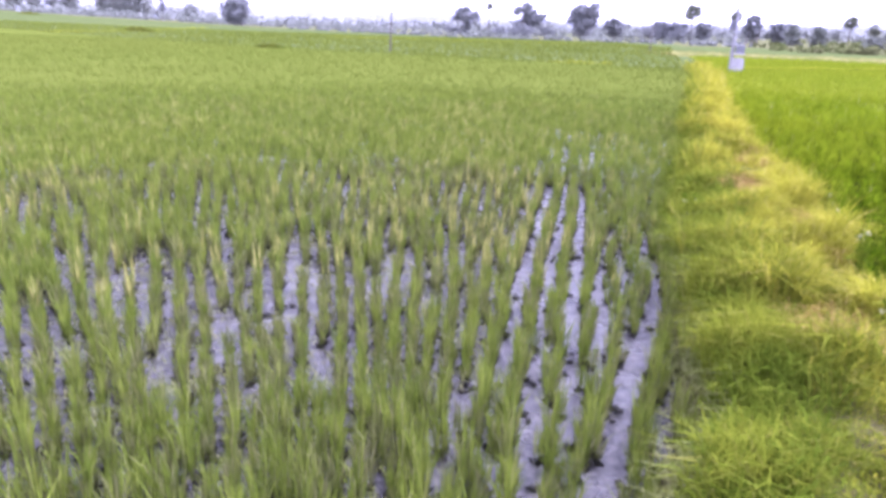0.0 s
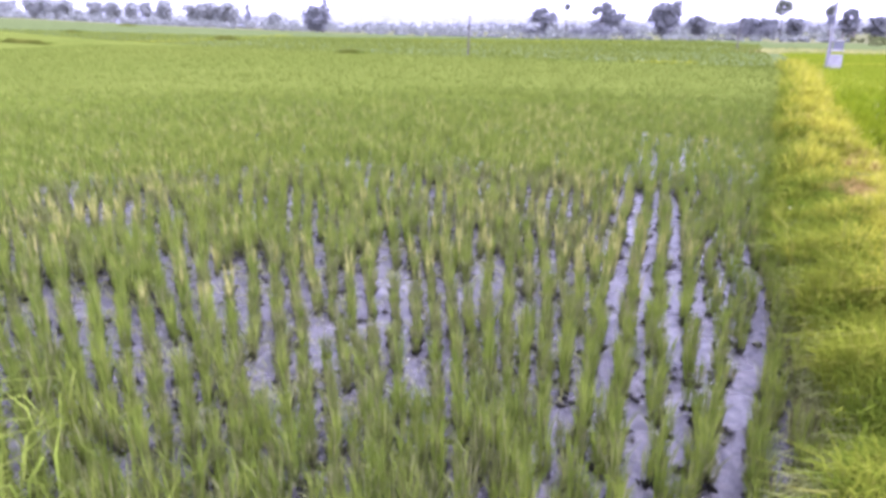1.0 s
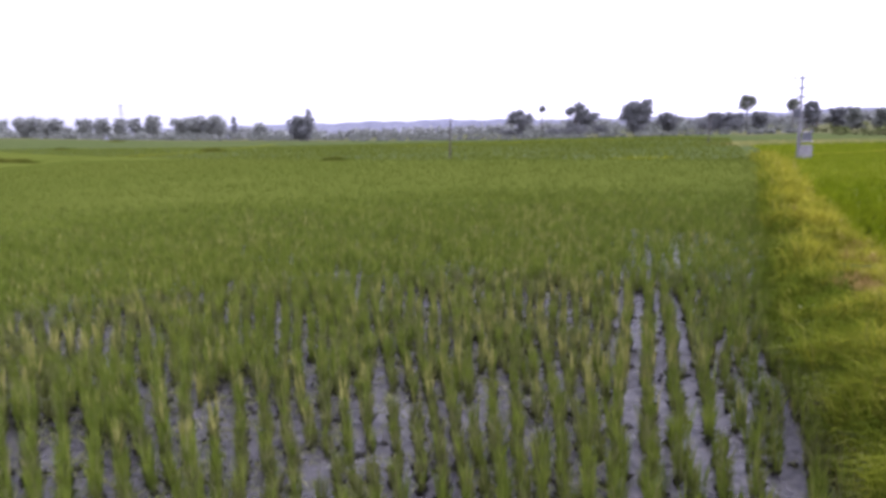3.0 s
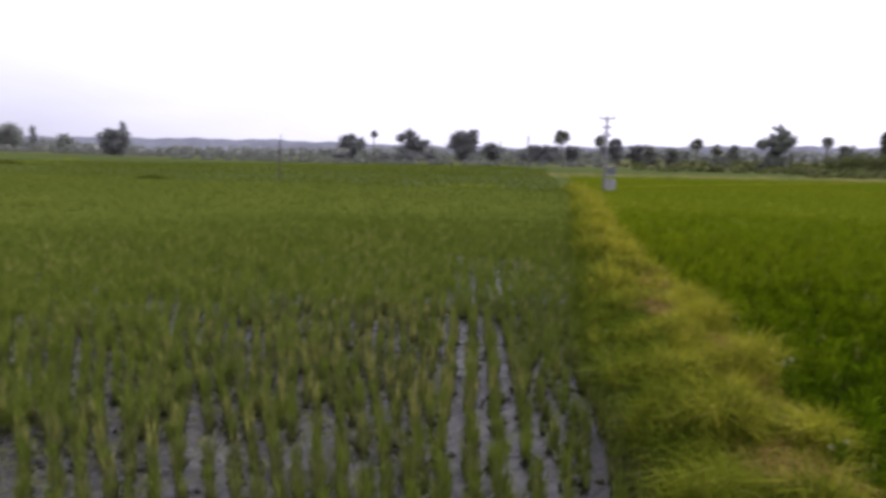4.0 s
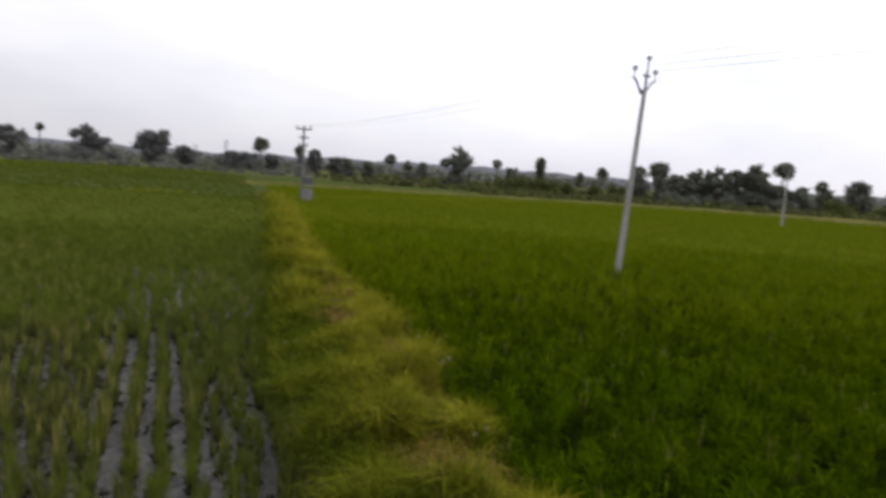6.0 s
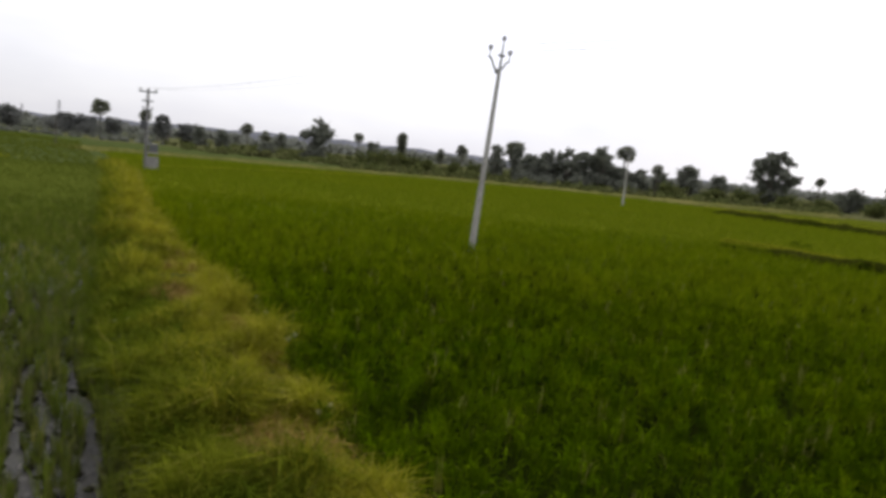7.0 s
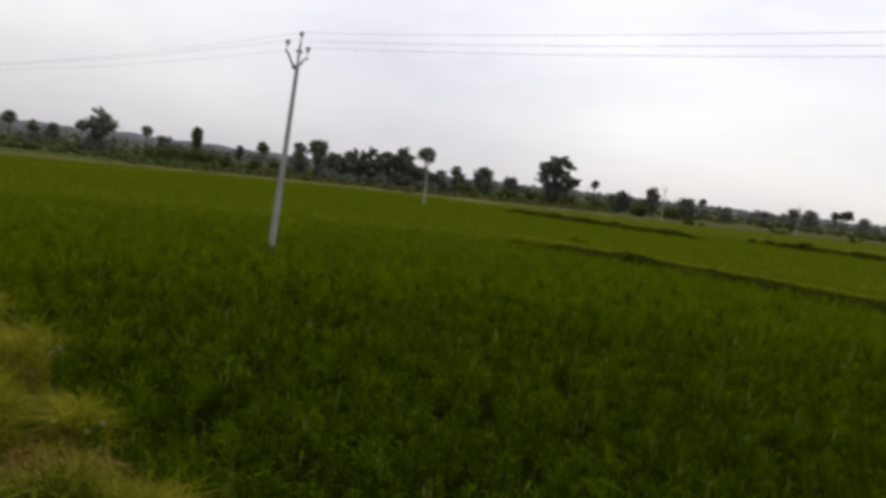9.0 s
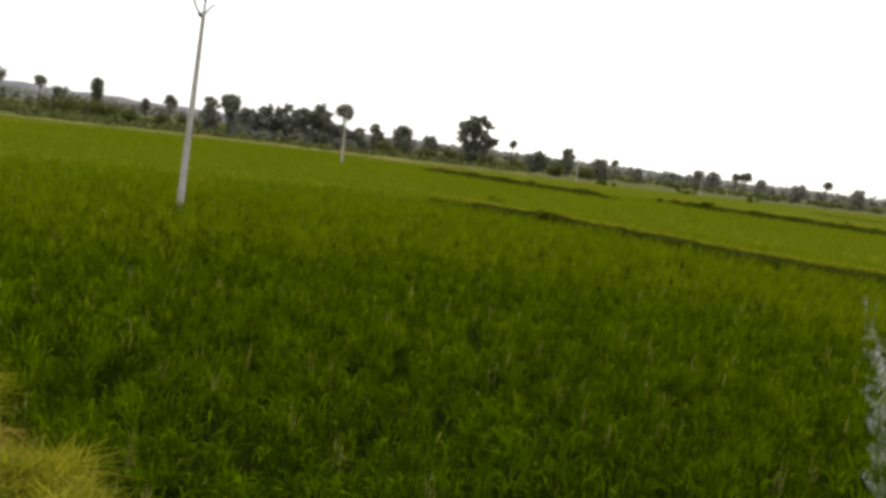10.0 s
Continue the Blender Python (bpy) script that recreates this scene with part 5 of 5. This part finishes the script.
def power_pole(place, high, lean, along, label, arms=True):
    """A square tapered concrete pole with a V-shaped steel arm and three pin insulators."""
    pole = tagged(new("power_pole"), label, "power pole", "poles of the power line")
    pole.matrix_world = Matrix.Translation(place) @ lean.to_4x4() @ pose(0, 0, 0, 0, 0, along)
    bm = bmesh.new()
    rings = []
    for z, a, b in ((-0.5, 0.080, 0.058), (0.0, 0.078, 0.057), (high * 0.5, 0.063, 0.048), (high, 0.048, 0.038)):
        c = 0.018
        rings.append([bm.verts.new((sx * (a - (c if k else 0)), sy * (b - (0 if k else c)), z)) for sx, sy, k in ((1, 1, 0), (1, 1, 1), (-1, 1, 1), (-1, 1, 0), (-1, -1, 0), (-1, -1, 1), (1, -1, 1), (1, -1, 0))])
    for r0, r1 in zip(rings, rings[1:]):
        for s in range(8):
            bm.faces.new((r0[s], r0[(s + 1) % 8], r1[(s + 1) % 8], r1[s]))
    bm.faces.new(rings[-1])
    bmesh.ops.recalc_face_normals(bm, faces=bm.faces)
    part("post", bm, M_CONCRETE, pole)
    tips = []
    if arms:
        bm = bmesh.new()
        for s in (-1, 1):
            tube(bm, [(0, 0.07, high - 0.04), (s * 0.14, 0.07, high + 0.04), (s * 0.26, 0.07, high + 0.22), (s * 0.37, 0.07, high + 0.26)], 0.027, 6)
            tube(bm, [(s * 0.34, 0.07, high + 0.25), (s * 0.34, 0.07, high + 0.40)], 0.012, 6)
        block(bm, (0, 0.075, high - 0.05), (0.20, 0.03, 0.10), 0.006)
        arm = part("cross_arm", bm, M_STEEL, pole, "V-shaped galvanised steel arm")
        bm = bmesh.new()
        tube(bm, [(0, 0.0, high - 0.1), (0, 0, high + 0.38), (0, 0, high + 0.68)], [0.034, 0.030, 0.016], 6)
        block(bm, (0, 0, high + 0.34), (0.16, 0.10, 0.05), 0.006)
        pin = part("top_pin", bm, M_STEEL, pole)
        for x, y, z in ((-0.34, 0.07, high + 0.38), (0.34, 0.07, high + 0.38), (0, 0, high + 0.66)):
            insulator("insulator", arm if x else pin, (x, y, z))
            tips.append(pole.matrix_world @ Vector((x, y, z + 0.14)))
    return pole, tips


def overhead_wire(a, b, sag, radius=0.0031):
    bm = bmesh.new()
    a, b = Vector(a), Vector(b)
    tube(bm, [tuple(a.lerp(b, k / 24) - Vector((0, 0, 4 * sag * (k / 24) * (1 - k / 24)))) for k in range(25)], radius, 5)
    me = bpy.data.meshes.new("overhead_wire")
    bm.to_mesh(me)
    bm.free()
    me.materials.append(M_WIRE)
    return tagged(new("overhead_wire", me), "thin aluminium power line wire between poles", "wire", "wires of the power line")


TRAFO = Vector((16.35, 38.65, 0))
POLE_A = Vector((13.25, 11.66, 0))
heading = math.degrees(math.atan2(-(TRAFO - POLE_A).x, (TRAFO - POLE_A).y))
side = Vector((math.cos(radians(-50)), math.sin(radians(-50)), 0))
lean_a = Vector((0, 0, 1)).rotation_difference((side * 0.052 + Vector((0, 0, 1))).normalized()).to_matrix()
tips_a = power_pole(POLE_A, 4.69, lean_a, heading, "leaning grey concrete power pole standing in the rice")[1]
upright = Matrix.Identity(3)
tips_b = power_pole(Vector((46.0, 25.3, 0)), 3.85, upright, -30, "grey concrete power pole near the far bank")[1]
tips_c = power_pole(Vector((96.8, 15.5, 0)), 4.3, upright, -60, "distant grey concrete power pole in the fields")[1]
tips_d = power_pole(Vector((121.0, -1.5, 0)), 4.0, upright, -75, "distant grey concrete power pole in the fields")[1]
unseen = POLE_A - (TRAFO - POLE_A)
tips_e = power_pole(unseen, 4.7, upright, heading, "grey concrete power pole at the end of the span")[1]

trafo = tagged(new("transformer_pole"), "grey transformer pole with cross arms above a plastered plinth", "transformer")
trafo.matrix_world = Matrix.Translation(TRAFO) @ pose(0, 0, 0, 0, 0, -20)
bm = bmesh.new()
tube(bm, [(-0.22, 0, -0.3), (-0.22, 0, 2.0), (-0.22, 0, 4.55)], [0.10, 0.085, 0.065], 8)
part("post", bm, M_OLD_CONCRETE, trafo)
bars = []
for z, w, nm in ((4.45, 0.95, "cross_arm"), (3.95, 0.60, "cross_arm"), (3.45, 0.50, "cross_arm"), (2.25, 0.62, "cross_arm")):
    bm = bmesh.new()
    block(bm, (-0.22, -0.13, z), (w, 0.07, 0.09), 0.008)
    bars.append(part(nm, bm, M_STEEL, trafo))
tips_t = []
for x in (-0.62, -0.22, 0.18):
    insulator("insulator", bars[0], (x, -0.13, 4.49))
    tips_t.append(trafo.matrix_world @ Vector((x, -0.13, 4.62)))
for x in (-0.45, 0.0):
    insulator("insulator", bars[2], (x, -0.13, 3.48))
bm = bmesh.new()
block(bm, (-0.40, -0.34, 2.62), (0.36, 0.34, 0.46), 0.03)
for k in range(5):
    block(bm, (-0.54 + 0.07 * k, -0.53, 2.60), (0.02, 0.06, 0.36))
part("transformer_tank", bm, M_TANK, trafo, "dark grey finned transformer tank")
bm = bmesh.new()
block(bm, (0.16, -0.05, 1.36), (0.46, 0.38, 0.40), 0.02)
part("control_box", bm, M_TANK, trafo, "dark grey control box")
bm = bmesh.new()
block(bm, (0.14, -0.05, 1.12), (0.58, 0.48, 0.06), 0.01)
part("slab", bm, M_CONCRETE, trafo, "pale concrete slab")
bm = bmesh.new()
block(bm, (0.14, -0.05, 1.60), (0.54, 0.46, 0.05), 0.01)
part("lid", bm, M_STEEL, trafo, "pale sheet-metal lid")
bm = bmesh.new()
block(bm, (0.10, -0.05, 0.42), (0.66, 0.58, 0.96), 0.03)
part("plinth", bm, M_WHITEWASH, trafo, "weathered plastered plinth")
order_t = [tips_t[0], tips_t[2], tips_t[1]]
for a, b, c in zip(tips_a, order_t, tips_e):
    overhead_wire(a, b, 0.35, 0.0028)
    overhead_wire(a, c, 0.30)

# marker sticks in the fields
for place, high in ((Vector((-3.7, 51.3, 0)), 3.05), (Vector((21.6, 72.4, 0)), 2.95)):
    bm = bmesh.new()
    tube(bm, [(0, 0, -0.2), (0.03, 0, high * 0.5), (0.10, 0.02, high)], [0.075, 0.065, 0.055], 6)
    me = bpy.data.meshes.new("marker_stick")
    bm.to_mesh(me)
    bm.free()
    me.materials.append(M_STICK)
    s = tagged(new("marker_stick", me), "thin weathered wooden stick upright in the paddy", "stick", "marker sticks")
    s.location = place


# ---- flowering weeds on the bund ----
def weed(place, high, label):
    w = tagged(new("flowering_weed"), label, "weed", "weeds on the bund")
    w.location = place
    bm = bmesh.new()
    heads = []
    for k in range(4):
        a = 1.6 * k + rng.uniform(0, 1)
        tip = (0.16 * math.cos(a) * high, 0.16 * math.sin(a) * high, high * rng.uniform(0.75, 1.0))
        tube(bm, [(0, 0, -0.03), (tip[0] * 0.4, tip[1] * 0.4, tip[2] * 0.55), tip], [0.006, 0.005, 0.003], 5)
        heads.append(tip)
    stem = part("stem", bm, M_WEED, w)
    m = 40
    z = rng.uniform(0.05, 0.8, m) * high
    roots = np.stack([rng.normal(0, 0.03, m), rng.normal(0, 0.03, m), z], 1)
    mesh_part("leaves", blades("leaves", roots, rng.uniform(0.08, 0.18, m), 0.02, rng.uniform(0.6, 1.2, m), M_WEED), w)
    for hx, hy, hz in heads[:2]:
        v, s, l = leaf_cloud([(hx, hy, hz)], [0.020], [14], 0.012)
        mesh_part("flower_head", raw_mesh("flower_head", v, s, l, M_FLOWER), stem, "cream flower head")
    return w


WEEDS = [(3.95, 6.0, 0.3), (4.05, 6.5, 0.42), (4.30, 7.3, 0.38), (3.50, 5.25, 0.42), (2.62, 4.75, 0.3), (3.0, 4.1, 0.3), (2.7, 7.0, 0.3)]
for x, y, h in WEEDS:
    weed(Vector((x, y, float(bund_top(x, y)))), h, "straggling green weed with cream flower heads")


# ---- far transmission towers, faint on the skyline ----
def lattice_tower(place, high, label):
    t = tagged(new("transmission_tower"), label, "transmission tower", "towers on the skyline")
    t.location = place
    bm = bmesh.new()
    w0, w1 = high * 0.10, high * 0.025
    levels = 7
    def corner(k, f):
        w = w0 + (w1 - w0) * min(1, f * 1.35)
        return Vector(((1, 1, -1, -1)[k] * w, (1, -1, -1, 1)[k] * w, high * f))
    for k in range(4):
        tube(bm, [tuple(corner(k, f / levels)) for f in range(levels + 1)], 0.10, 4)
        for f in range(levels):
            tube(bm, [tuple(corner(k, f / levels)), tuple(corner((k + 1) % 4, (f + 1) / levels))], 0.06, 4)
            tube(bm, [tuple(corner((k + 1) % 4, f / levels)), tuple(corner(k, (f + 1) / levels))], 0.06, 4)
    part("lattice", bm, M_STEEL, t)
    for f, w in ((0.70, 0.15), (0.82, 0.13), (0.94, 0.10)):
        bm = bmesh.new()
        for s in (-1, 1):
            tube(bm, [(0, 0, high * (f + 0.03)), (s * high * w, 0, high * f)], 0.09, 4)
            tube(bm, [(0, 0, high * (f - 0.01)), (s * high * w, 0, high * f)], 0.09, 4)
        part("cross_arm", bm, M_STEEL, t)
    return t


TOWERS = [(-29.5, 700, 2.75), (-3.7, 900, 1.38), (16.8, 800, 1.58), (14.5, 900, 1.08)]
for az, dd, up in TOWERS:
    lattice_tower(at(az, dd), height_at(dd, up) - at(az, dd).z, "faint steel lattice tower beyond the trees")
